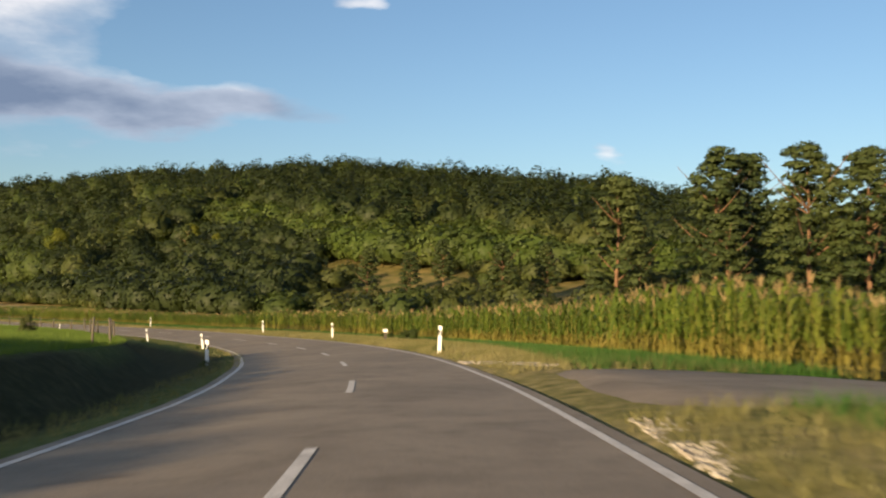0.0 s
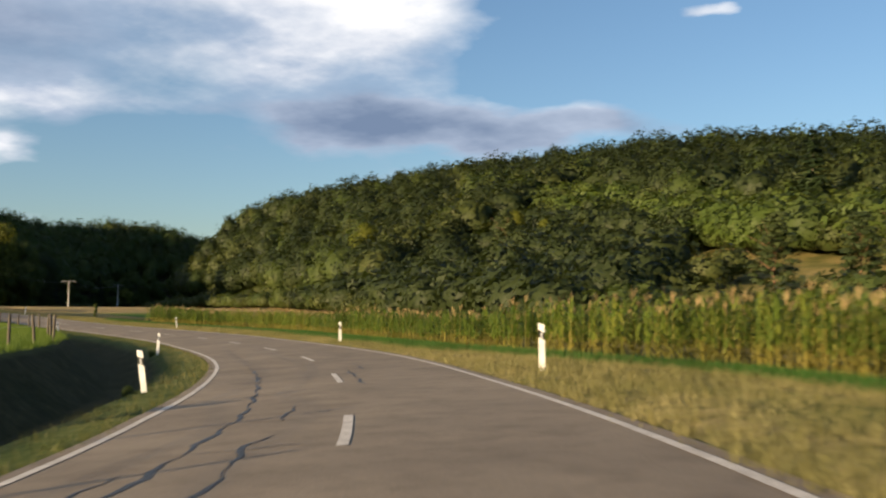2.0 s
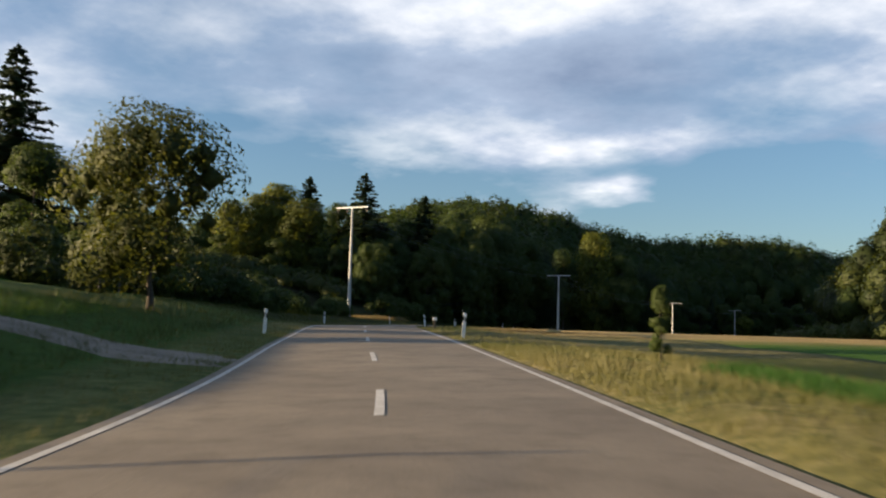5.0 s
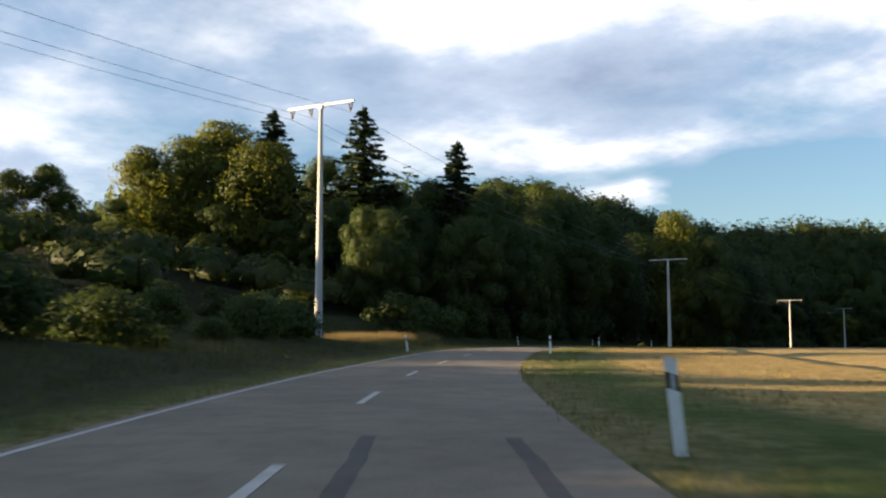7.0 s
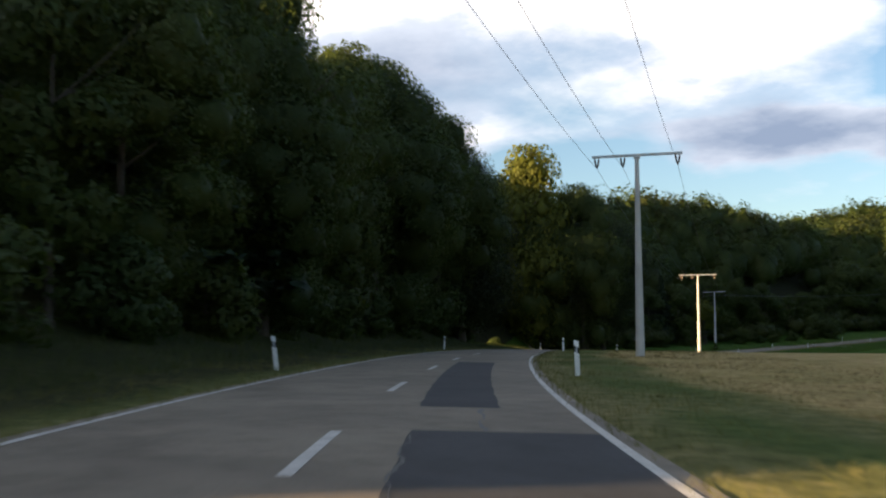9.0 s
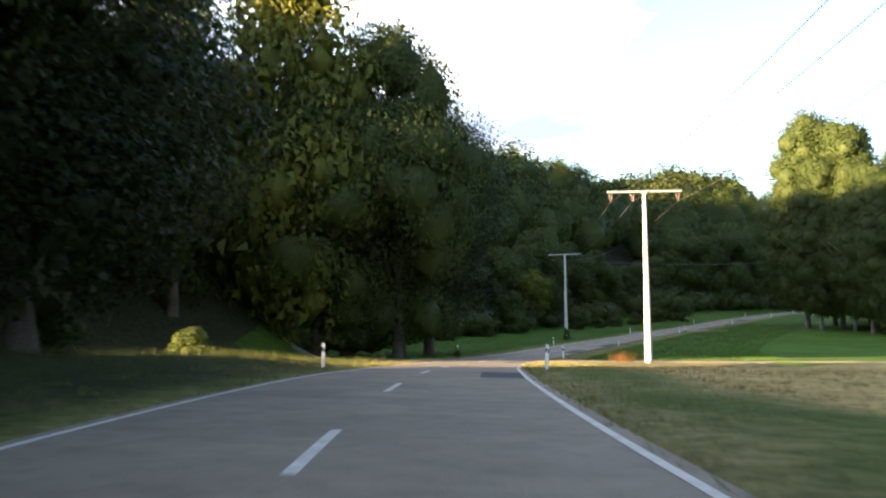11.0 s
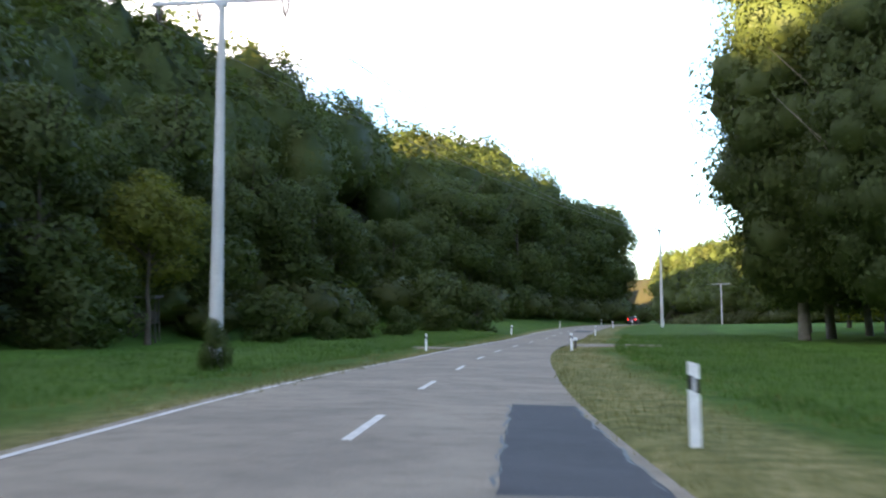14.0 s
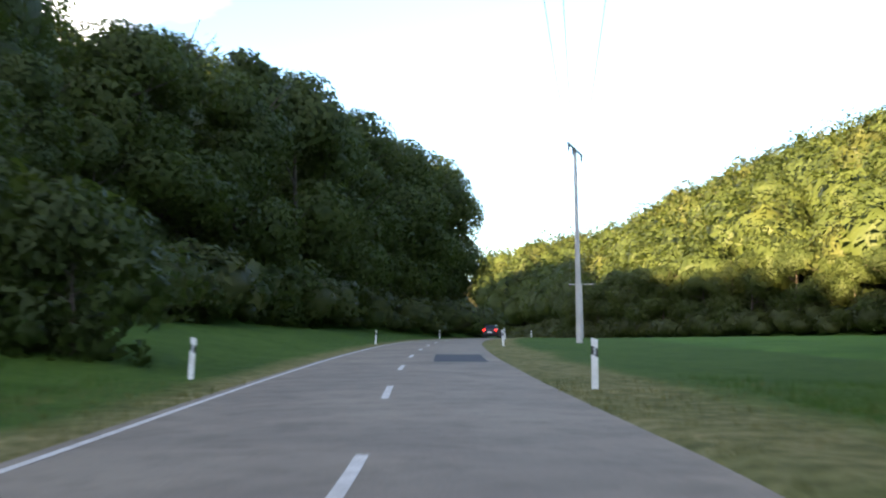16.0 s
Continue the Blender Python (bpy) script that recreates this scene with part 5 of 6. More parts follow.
# forest edge on the west side of the road, lower towards the bend
FOREST_TOP = [(299, 10.5), (319, 15), (339, 20.3), (359, 22.5), (384, 23), (399, 23), (440, 23)]
s = 299.0
while s < 431:
    for row in (0, 1):
        d = -(11.0 + 6.5 * row + rng.uniform(-1.5, 1.5)) - 6 * smooth((318 - s) / 20) - 2.6 * smooth((s - 408) / 8)
        x, y = rp(s + rng.uniform(-2, 2) + 2.5 * row, float(d))
        key = (["broad0", "broad1", "broad2", "slim", "broad1"] if row == 0 else ["mid0", "mid1", "mid2", "mid1", "slim"])[int(rng.integers(0, 5))]
        if in_gap(x, y) or 416 < s < 426:
            continue
        plant(key, x, y, float(table(s, FOREST_TOP)) * rng.uniform(0.86, 1.02), "forest_tree", ROADSIDE, wide=rng.uniform(0.8, 1.05), group="trees along the forest edge")
    s += 6.4
s = 428.0
while s < 546:
    x, y = rp(s, -(26.0 + rng.uniform(-1.5, 2.0)))
    key = ["mid0", "mid1", "mid2", "spruce0", "slim"][int(rng.integers(0, 5))]
    plant(key, x, y, rng.uniform(13, 18), "forest_tree", "shaded mixed-wood tree behind the green meadow", wide=rng.uniform(0.8, 1.1), group="trees behind the meadow")
    s += 5.8
s = 548.0
while s < 690:
    x, y = rp(s, -(float(table(s, FOOT_L)) + rng.uniform(-1.0, 2.5) + 2.0 + 2.0 * float(smooth((s - 655) / 20))))
    key = ["mid0", "mid1", "mid2", "slim"][int(rng.integers(0, 4))]
    plant(key, x, y, rng.uniform(15, 18) * (0.62 if 448 < y < 486 else 0.8 if y < 505 else 1.0) + 4.8 * float(smooth((s - 585) / 25)), "forest_tree", "shaded deciduous tree at the foot of the hill", wide=rng.uniform(0.9, 1.15), group="trees at the hill foot")
    s += 6.2
# spruces, willows and golden trees before the bend
for x, y, h in ((-220.9, 187.4, 13.2), (-221.0, 191.0, 15.2),):
    plant("willow", x, y, h * 0.94, "willow", "sunlit olive-green willow on the bank", wide=1.0, group="willows on the bank")
for x, y, h in ((-221.6, 195.5, 18.2), (-215.8, 197.0, 16.2),):
    plant("willow", x, y, h * 0.94, "willow", "sunlit olive-green willow on the bank", wide=1.05, group="willows on the bank")
for x, y, h in ((-220.3, 201.1, 20.7), (-222.2, 212.8, 24.4), (-218.9, 223.3, 23.6),):
    plant("spruce0", x, y, h * 0.96, "spruce", "tall dark spruce standing over the forest edge", wide=1.5, group="spruces at the bend")
for x, y, h in ((-214.8, 206.0, 11.3),):
    plant("yellow", x, y, h, "sapling_tree", "small golden-green tree at the forest edge", wide=0.9, group="golden trees at the bend")
for x, y, h in ((-226.4, 210.0, 16.5), (-221.8, 217.1, 15.3), (-215.2, 216.2, 12.9), (-217.5, 227.3, 18.0),):
    plant("broad1", x, y, h, "forest_tree", ROADSIDE, wide=0.9, group="trees along the forest edge")
for x, y, h in ((-242.6, 177.7, 10.7), (-240.3, 181.3, 11.4)):
    plant("mid0", x, y, h, "field_tree", "sunlit leafy tree behind the meadow", wide=1.1, group="trees behind the pasture")
for x, y, h in ((-215.8, 182.5, 5.8), (-212.8, 209.0, 7.5), (-212.6, 198.4, 7.2), (-214.4, 192.0, 7.3),):
    plant("mid2", x, y, h, "shrub_tree", "low leafy tree under the spruces", wide=1.3, group="low trees at the bend")
plant("spruce1", -149.6, 139.5, 18.2, "spruce", "tall dark spruce beside the meadow", wide=1.5)
plant("crooked", *rp(187.0, -8.6), 8.0, "birch", "olive-green crooked tree leaning over the bank", wide=1.0)
for x, y, h in ((-138.0, 144.3, 10.9), (-150.8, 143.8, 9.5), (-144.0, 140.0, 10.0), (-137.0, 131.0, 11.0), (-156.0, 150.0, 8.5)):
    plant("mid1", x, y, h, "field_tree", "dark rounded tree behind the meadow", wide=1.1, group="trees behind the pasture")
for x, y, h in ((-125.9, 135.5, 2.4), (-125.9, 139.3, 2.6), (-120.0, 133.0, 2.2), (-131.0, 141.5, 3.0), (-116.0, 137.5, 1.8)):
    plant("bush0", x, y, h, "bush", "olive thorn bush on the dry bank", "bush", 1.1, "bushes on the bank")
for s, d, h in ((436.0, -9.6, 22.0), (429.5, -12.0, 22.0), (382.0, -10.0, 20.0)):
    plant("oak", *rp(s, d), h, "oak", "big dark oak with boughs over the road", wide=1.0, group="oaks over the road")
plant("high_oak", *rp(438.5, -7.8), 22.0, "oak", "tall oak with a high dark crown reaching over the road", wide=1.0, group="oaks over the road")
# bushes on the bank and in the meadow
for s, d, h, key in ((228, -11, 2.1, "hedge"), (233, -10, 2.1, "bush1"), (238, -11, 2.1, "hedge"), (243, -10, 1.9, "hedge"), (248, -10.5, 1.0, "hedge"),
                     (253, -10, 0.9, "hedge"), (257.5, -9.6, 2.0, "hedge"), (262, -9.3, 2.0, "hedge"), (266.0, -11.5, 2.4, "bush1"), (270, -11, 1.4, "bush0"),
                     (240, -15, 2.0, "bush0"), (250, -14.5, 2.0, "bush0"), (259, -15, 2.0, "bush2"), (266, -15, 1.8, "bush0"), (222, -14, 2.2, "bush1"), (227, -14, 2.2, "bush1"), (232, -13, 2.0, "hedge"), (236, -13, 2.0, "bush1"), (245, -13, 2.0, "hedge"), (255, -13, 1.9, "bush1"), (216, -15, 2.6, "bush1"), (210, -15, 2.8, "hedge"),
                     (198, -17, 3.0, "bush0"), (190, -24, 3.4, "bush0"), (206, -20, 3.4, "bush1"), (213, -15, 2.4, "bush0"), (180, -30, 3.6, "bush0"),
                     (218, -13, 2.6, "bush1"), (223, -12, 2.8, "hedge"), (290, -10.5, 3.4, "bush2"), (298, -10, 3.4, "bush1"),
                     (306, -10, 3.0, "bush2"), (314, -9.8, 3.2, "bush1"), (323, -10, 3.4, "bush2"), (332, -10, 3.0, "bush1"), (342, -9.8, 3.4, "bush2"),
                     (352, -10, 3.2, "bush1"), (362, -9.6, 3.0, "bush2"), (373, -10, 1.9, "bush1"), (384, -10.2, 1.5, "bush2"), (396, -10, 1.2, "bush1")):
    x, y = rp(s, d)
    plant(key, x, y, h, "bush", "dense dark bush on the roadside bank", "bush", rng.uniform(0.95, 1.25), "bushes on the bank")
for s, d, h, key in ((538, -16.0, 1.8, "bush1"), (544, -15.0, 2.4, "bush2"), (551, -13.5, 2.6, "bush1"), (558, -11.5, 3.0, "bush2"), (564.5, -8.4, 4.4, "bush1"), (565, -13.0, 5.6, "bush2"), (614, -13.6, 6.0, "bush2"), (621, -13.0, 5.6, "bush1"), (575, -17.0, 5.4, "bush1"),
                     (583, -15.5, 4.4, "bush2"), (512, -21.5, 3.8, "bush1"), (500, -22.5, 3.4, "bush2"), (486, -22.0, 3.2, "bush1"), (470, -22.5, 3.6, "bush2"),
                     (532, -18.0, 4.0, "bush2"), (596, -14.5, 4.0, "bush1"), (612, -13.5, 4.0, "bush2")):
    x, y = rp(s, d)
    plant(key, x, y, h, "bush", "large shaded bush in the meadow below the wood", "bush", rng.uniform(0.95, 1.15), "meadow bushes")
plant("willow", -268.5, 314.0, 31.0, "lime_tree", "tall tree with a golden sunlit crown", wide=0.66)
plant("broad1", -263.5, 320.0, 26.0, "forest_tree", ROADSIDE, wide=0.8, group="trees along the forest edge")
plant("open_crown", -294.7, 411.2, 10.6, "maple", "open-crowned light green tree with a forked trunk at the meadow edge", wide=1.05)
# unseen hedge beside the start, added to throw shade over ditch and verge
for s in range(-40, 29, 4):
    plant("hedge", *rp(s, -16.0 + 0.8 * math.sin(s * 1.7)), 1.9 - 0.3 * float(smooth((s - 2) / 12)), "bush", "unseen hedge bush added to shade the ditch", "bush", 1.3, "hedge above the ditch")
plant("bush1", -277.9, 385.6, 1.6, "bush", "ivy-clad bush round the foot of the pole", "bush", 0.55)
plant("slim", *rp(168.5, 6.3), 2.0, "sapling", "dark slender sapling in the verge", wide=0.75)
plant("bush0", *rp(66.0, -13.5), 1.2, "bush", "small bush inside the fenced pasture", "bush", 0.7)
for s, d, h in ((35.2, -4.4, 0.28), (60.5, -4.1, 0.28), (79.4, -4.5, 0.28), (105.0, -4.6, 0.28), (433.0, -4.2, 0.6), (57.4, 6.5, 0.35), (56.6, 6.8, 0.4), (53.2, 6.6, 0.6), (51.8, 6.7, 0.7), (32.9, 3.55, 0.35)):
    plant("bush2", *rp(s, d), h, "weed_clump", "clump of uncut weeds round the post", "weeds", 0.9, "weed clumps", 0.02)
# the tall mixed grove on the east side
for k, (x, y, h) in enumerate(((-253.8, 434.5, 40.0), (-250.6, 442.5, 39.0), (-247.5, 429.0, 37.0), (-244.0, 437.5, 33.0), (-246.0, 451.0, 31.0), (-238.0, 429.0, 32.0),
                               (-235.0, 438.0, 30.0), (-241.0, 447.0, 30.0), (-230.0, 431.0, 28.0), (-243.0, 458.0, 29.0), (-224.0, 424.0, 29.0), (-244.5, 420.0, 28.0),
                               (-241.0, 411.0, 27.0), (-233.0, 418.0, 29.0), (-230.0, 409.0, 26.0), (-220.0, 412.0, 27.0), (-237.0, 402.0, 24.0), (-250.0, 424.0, 30.0), (-249.6, 462.0, 27.0))):
    if k in (3, 6, 8, 13, 15):
        plant("tall_spruce", x, y, h + 2, "spruce", "tall spruce with hanging boughs in a grove", wide=rng.uniform(1.0, 1.2), group="spruce grove")
    else:
        plant("tall_broad", x, y, h, "grove_tree", "tall dense deciduous tree in a dark grove", wide=(1.0, 0.95, 1.08, 0.9)[k % 4], group="grove trees")
for x, y, h in ((-241.5, 486.0, 17.0), (-238.0, 492.0, 19.0), (-236.0, 480.0, 18.0)):
    plant("yellow", x, y, h, "maple", "leafy maple with sunlit yellow crown", group="maples by the grove")
# wood edge beside the far meadow
foot = np.array(NORTH, float)
for k in range(26):
    u = k / 25 * 3.3
    i = int(u)
    q = foot[i] + (foot[min(i + 1, len(foot) - 1)] - foot[i]) * (u - i)
    plant(["mid1", "mid0", "mid2"][k % 3], float(q[0]) + rng.uniform(-1, 2), float(q[1]) + rng.uniform(-2, 2), rng.uniform(10, 14), "field_tree",
          "dark leafy tree at the edge of the meadow", wide=1.2, group="trees along the far meadow")
# single trees on the eastern heath and hill
for x, y, h, key in ((19.2, 108.1, 17.5, "pine0"), (30.7, 109.0, 20.0, "pine1"), (35.5, 114.4, 19.5, "pine0"), (36.0, 95.5, 19.5, "pine1"), (41.0, 93.5, 18.5, "pine0"), (29.0, 98.5, 12.5, "pine1"), (26.0, 128.0, 12.0, "pine1"), (8.0, 131.0, 10.0, "pine1"),
                     (-5.0, 142.0, 9.0, "pine0"), (-12.0, 150.0, 9.5, "pine1"), (46.0, 105.0, 12.0, "pine1"), (52.0, 112.0, 13.0, "pine0"), (-30.0, 172.0, 8.0, "pine0"),
                     (-57.4, 216.0, 11.0, "pine1"), (15.0, 140.0, 9.0, "pine0"), (0.0, 160.0, 9.0, "pine1"), (40.0, 125.0, 12.0, "pine1")):
    plant(key, x, y, h, "pine", "sunlit Scots pine with a reddish trunk", group="pines on the heath")
plant("spruce1", -8.3, 205.0, 17.0, "spruce", "broad dark spruce on the hillside", wide=1.3)
plant("spruce0", -221.0, 373.0, 16.0, "spruce", "pointed spruce at the end of the hill")
for x, y, h in ((-51.0, 217.0, 8.0), (-97.0, 243.0, 13.5), (-46.0, 222.0, 6.5), (-60.0, 230.0, 9.0)):
    plant("yellow", x, y, h, "birch", "bright yellow-green tree on the hillside", wide=0.9, group="bright trees on the hill")

# ------------------------------------------------------------------ corn


def corn_plant(r, full):
    """Stalk, arching leaves and a feathery tassel; returns leaf and tassel arrays."""
    h = r.uniform(1.55, 1.95)
    pieces, low = [], []
    if full:
        low.append(tube_arrays([(0, 0, 0), (0.01, 0.01, h * 0.5), (0, 0.02, h)], [0.018, 0.014, 0.006], 4))
    n = 11 if full else 4
    for k in range(n):
        u = (0.12 + 0.80 * k / (n - 1)) if full else (0.55 + 0.40 * k / (n - 1))
        a = k * 3.14159 + r.uniform(-0.6, 0.6)
        ln = r.uniform(0.42, 0.72) * (1 - 0.25 * abs(u - 0.55))
        wd = r.uniform(0.034, 0.056)
        c, s = math.cos(a), math.sin(a)
        z0 = u * h
        path = [(0, 0), (0.25, 0.34), (0.62, 0.42), (1.0, -0.10 * r.uniform(-1.5, 3.2))]
        v = []
        for t, (q, dz) in enumerate(path):
            w = wd * (0.8, 1.0, 0.7, 0.05)[t]
            v += [(c * q * ln - s * w, s * q * ln + c * w, z0 + dz * ln * 1.3), (c * q * ln + s * w, s * q * ln - c * w, z0 + dz * ln * 1.3)]
        f = []
        for t in range(3):
            b = 2 * t
            f.append((b, b + 1, b + 3, b + 2))
        (low if full and u < 0.30 else pieces).append((np.array(v), np.array(f)))
    leaf = joined(pieces)
    tp = []
    for k in range(5):
        a, sp = r.uniform(0, 6.28), r.uniform(0.02, 0.13)
        x, y = math.cos(a) * sp, math.sin(a) * sp
        w = 0.010
        zt = h + r.uniform(0.20, 0.38)
        tp.append((np.array([(-w, 0, h - 0.03), (w, 0, h - 0.03), (x * 0.7 + w, y * 0.7, h + 0.16), (x * 0.7 - w, y * 0.7, h + 0.16), (x, y, zt)]),
                   np.array([(0, 1, 2, 3), (3, 2, 4, -1)])))
    return leaf, joined(tp), joined(low) if low else None


# the maize stands lower in the dip
CORN_TALL = [(20, 1.0), (62, 1.0), (80, 0.85), (90, 0.70), (104, 0.64), (120, 0.72), (128, 0.74), (152, 0.82)]


def build_corn():
    full = [corn_plant(rng, True) for _ in range(6)]
    tops = [corn_plant(rng, False) for _ in range(5)]
    # rows run along the road
    ss, dd = [], []
    for d in np.arange(4.5, 56, 0.72):
        step = 0.24 if d < 17 else 0.5
        s = np.arange(20.5, 165, step)
        ss.append(s + rng.uniform(-0.08, 0.08, len(s)))
        dd.append(np.full(len(s), d) + rng.uniform(-0.07, 0.07, len(s)))
    s, d = np.concatenate(ss), np.concatenate(dd)
    e = np.interp(s, *np.array(CORN_EDGE).T)
    p = on_road(s, d)
    q = hills(p[:, 0], p[:, 1])[1]
    depth = np.minimum(d - e, np.minimum((s - 20.3) * 1.0, 154 + 0.25 * d - s))
    ok = (depth > 0) & (q < -9) & (rng.uniform(size=len(s)) < np.where(depth > 3.2, 0.42, 0.93))
    s, d, p, depth = s[ok], d[ok], p[ok], depth[ok]
    z = land(p[:, 0], p[:, 1])[0]
    tall = np.interp(s, *np.array(CORN_TALL).T)
    lv, lf, tv, tf, dv, df, nl, nt, nd_ = [], [], [], [], [], [], 0, 0, 0
    for i in range(len(p)):
        (v, f), (v2, f2), dry = full[int(rng.integers(0, 6))] if depth[i] < 2.4 else tops[int(rng.integers(0, 5))]
        a = rng.uniform(0, 6.283)
        k = tall[i] * rng.uniform(0.88, 1.10) + 0.04 * float(np.sin(p[i, 0] * 0.35) + np.sin(p[i, 1] * 0.27))
        c, sn = math.cos(a) * k, math.sin(a) * k
        m = np.array([[c, -sn, 0], [sn, c, 0], [0.06 * math.cos(a * 3), 0.06 * math.sin(a * 5), k]])
        at = np.array([p[i, 0], p[i, 1], z[i]])
        lv.append(v @ m.T * 1.0 + at)
        lf.append(np.where(f >= 0, f + nl, f))
        nl += len(v)
        tv.append(v2 @ m.T + at)
        tf.append(np.where(f2 >= 0, f2 + nt, f2))
        nt += len(v2)
        if dry:
            dv.append(dry[0] @ m.T + at)
            df.append(np.where(dry[1] >= 0, dry[1] + nd_, dry[1]))
            nd_ += len(dry[0])
    tagged(new("corn_stalks", big_mesh("corn_stalks", np.concatenate(dv), np.concatenate(df), M_DRYCORN)),
           "yellowed stalks and withered lower leaves of the maize", "maize", kind="stuff")
    tagged(new("corn_field", big_mesh("corn_field", np.concatenate(lv), np.concatenate(lf), M_CORN)),
                   "field of tall ripening maize with yellowing lower leaves", "maize", kind="stuff")
    tagged(new("corn_tassels", big_mesh("corn_tassels", np.concatenate(tv), np.concatenate(tf), M_TASSEL)),
           "straw-coloured tassels over the maize field", "maize", kind="stuff")


build_corn()

# ------------------------------------------------------------------ grass


def grass(name, s, d, mat, label, low, high, blades=5, spread=0.10):
    p = on_road(s, d)
    z = land(p[:, 0], p[:, 1])[0] - 0.02
    n = len(s)
    b = np.repeat(np.stack([p[:, 0], p[:, 1], z], 1), blades, axis=0)
    m = n * blades
    b[:, :2] += rng.normal(size=(m, 2)) * spread
    a = rng.uniform(0, 6.283, m)
    h = rng.uniform(low, high, m)
    w = rng.uniform(0.005, 0.010, m)
    t = np.stack([np.cos(a), np.sin(a), 0 * a], 1)
    bend = rng.normal(size=(m, 2)) * 0.35 * h[:, None]
    v0, v1 = b - t * w[:, None], b + t * w[:, None]
    v2 = b + np.stack([bend[:, 0], bend[:, 1], h], 1)
    v = np.stack([v0, v1, v2], 1).reshape(-1, 3)
    f = np.arange(3 * m).reshape(-1, 3)
    return tagged(new(name, big_mesh(name, v, f, mat)), label, "grass", kind="stuff")


def spread_strip(n, s0, s1, d0, d1, power=1.6):
    return rng.uniform(s0, s1, n), d0 + (d1 - d0) * rng.uniform(0, 1, n) ** power


s1, d1 = spread_strip(16000, -4, 560, 3.16, 7.5, 1.4)
keep = ~((np.abs(s1 - 14.6) < 4.0) | (np.abs(s1 - 424.5) < 2.2) | (np.abs(s1 - 529.3) < 2.6))
grass("verge_grass", s1[keep], d1[keep], M_GRASS, "short dry yellowing grass along the asphalt edge", 0.05, 0.16)
s1, d1 = spread_strip(26000, 2, 175, 3.2, 8.6, 1.2)
keep = np.abs(s1 - 14.6) > 4.2
grass("verge_grass", s1[keep], d1[keep], M_GRASS, "tufted half-dry grass beside the maize", 0.06, 0.24, 6, 0.07)
s2, d2 = spread_strip(15000, -4, 560, 3.16, 6.0, 1.4)
keep = ~((s2 < 150) & (d2 > 4.5)) & ~((np.abs(s2 - 422) < 2.6) | (np.abs(s2 - 524) < 2.6))
grass("verge_grass", s2[keep], -d2[keep], M_GRASS, "short dry grass beside the far lane", 0.05, 0.18)
s3 = rng.uniform(2, 165, 24000)
d3 = table(s3, CORN_EDGE) - rng.uniform(-0.2, 1.0, len(s3)) * table(s3, LUSH) - 0.2 * wavy(s3, 0 * s3, 3.0)
keep = (np.abs(s3 - 14.6) > 4.2) & (d3 > 3.6)
grass("green_grass", s3[keep], d3[keep], M_LUSH, "strip of lush green grass before the maize", 0.14, 0.34, 6, 0.09)
s4, d4 = spread_strip(16000, 428, 560, 6.2, 20.0, 1.3)
grass("meadow_grass", s4, d4, M_GRASS_G, "bright green meadow grass", 0.10, 0.26)
s5, d5 = spread_strip(12000, 430, 560, 5.5, 20.0, 1.3)
grass("meadow_grass", s5, -d5, M_GRASS_G, "green meadow grass before the wood", 0.10, 0.26)
s6, d6 = spread_strip(26000, 20, 182, 8.5, 26.0, 1.4)
grass("pasture_grass", s6, -d6, M_PASTURE, "sunlit pasture grass above the ditch", 0.10, 0.28, 6, 0.16)
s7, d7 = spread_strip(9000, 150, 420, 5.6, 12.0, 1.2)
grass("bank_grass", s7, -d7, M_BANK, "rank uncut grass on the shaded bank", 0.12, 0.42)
n = 45
sf, df = 419.3 + rng.normal(size=n) * 0.5, 8.6 + rng.normal(size=n) * 0.4
grass("wildflowers", sf, df, M_FLOWER, "rust-red dock stalks beside the power pole", 0.35, 0.95, 4, 0.08)
s8, d8 = spread_strip(2500, 272, 296, 8.0, 11.0, 1.0)
grass("tall_grass", s8, -d8, M_TASSEL, "tall bleached grass catching the sun", 0.35, 0.75)
s9, d9 = spread_strip(9000, 196, 404, 6.8, 15.0, 1.3)
grass("stubble", s9, d9, M_TASSEL, "cut straw stubble on the harvested field", 0.06, 0.16)

# ------------------------------------------------------------------ delineator posts


def post_section(k=1.0):
    """Outline of a delineator post: flat face to the traffic, rounded back."""
    pts = [(-0.060, -0.030), (0.060, -0.030), (0.064, -0.015)]
    for i in range(7):
        a = math.pi * i / 6
        pts.append((0.060 * math.cos(a), 0.005 + 0.050 * math.sin(a)))
    pts.append((-0.064, -0.015))
    return [(x * k, y * k) for x, y in pts]


def prism(z0, z1, k=1.0, slant0=0.0, slant1=0.0):
    """A length of the post between two heights; slants tilt its ends across the face."""
    sec = post_section(k)
    n = len(sec)
    v = [(x, y, z0 + slant0 * x) for x, y in sec] + [(x, y, z1 + slant1 * x) for x, y in sec]
    f = [(i, (i + 1) % n, n + (i + 1) % n, n + i) for i in range(n)]
    bm = bmesh.new()
    vs = [bm.verts.new(q) for q in v]
    for q in f:
        bm.faces.new([vs[i] for i in q])
    bm.faces.new([vs[i] for i in reversed(range(n))])
    bm.faces.new([vs[n + i] for i in range(n)])
    return bm


POST_BODY = bm_mesh("post_body", prism(-0.15, 0.60, 1.0, 0, -0.45), M_POST)
POST_BAND = bm_mesh("post_band", prism(0.60, 0.76, 0.985, -0.45, -0.45), M_BLACK)
POST_CAP = bm_mesh("post_cap", prism(0.76, 0.915, 1.0, -0.45, -0.30), M_POST)
bm = bmesh.new()
box_into(bm, (0.040, 0.012, 0.150), (0, -0.033, 0.68), Matrix.Rotation(radians(0), 4, 'Y'), 0.003)
POST_GLASS = bm_mesh("post_reflector", bm, M_REFLECT)


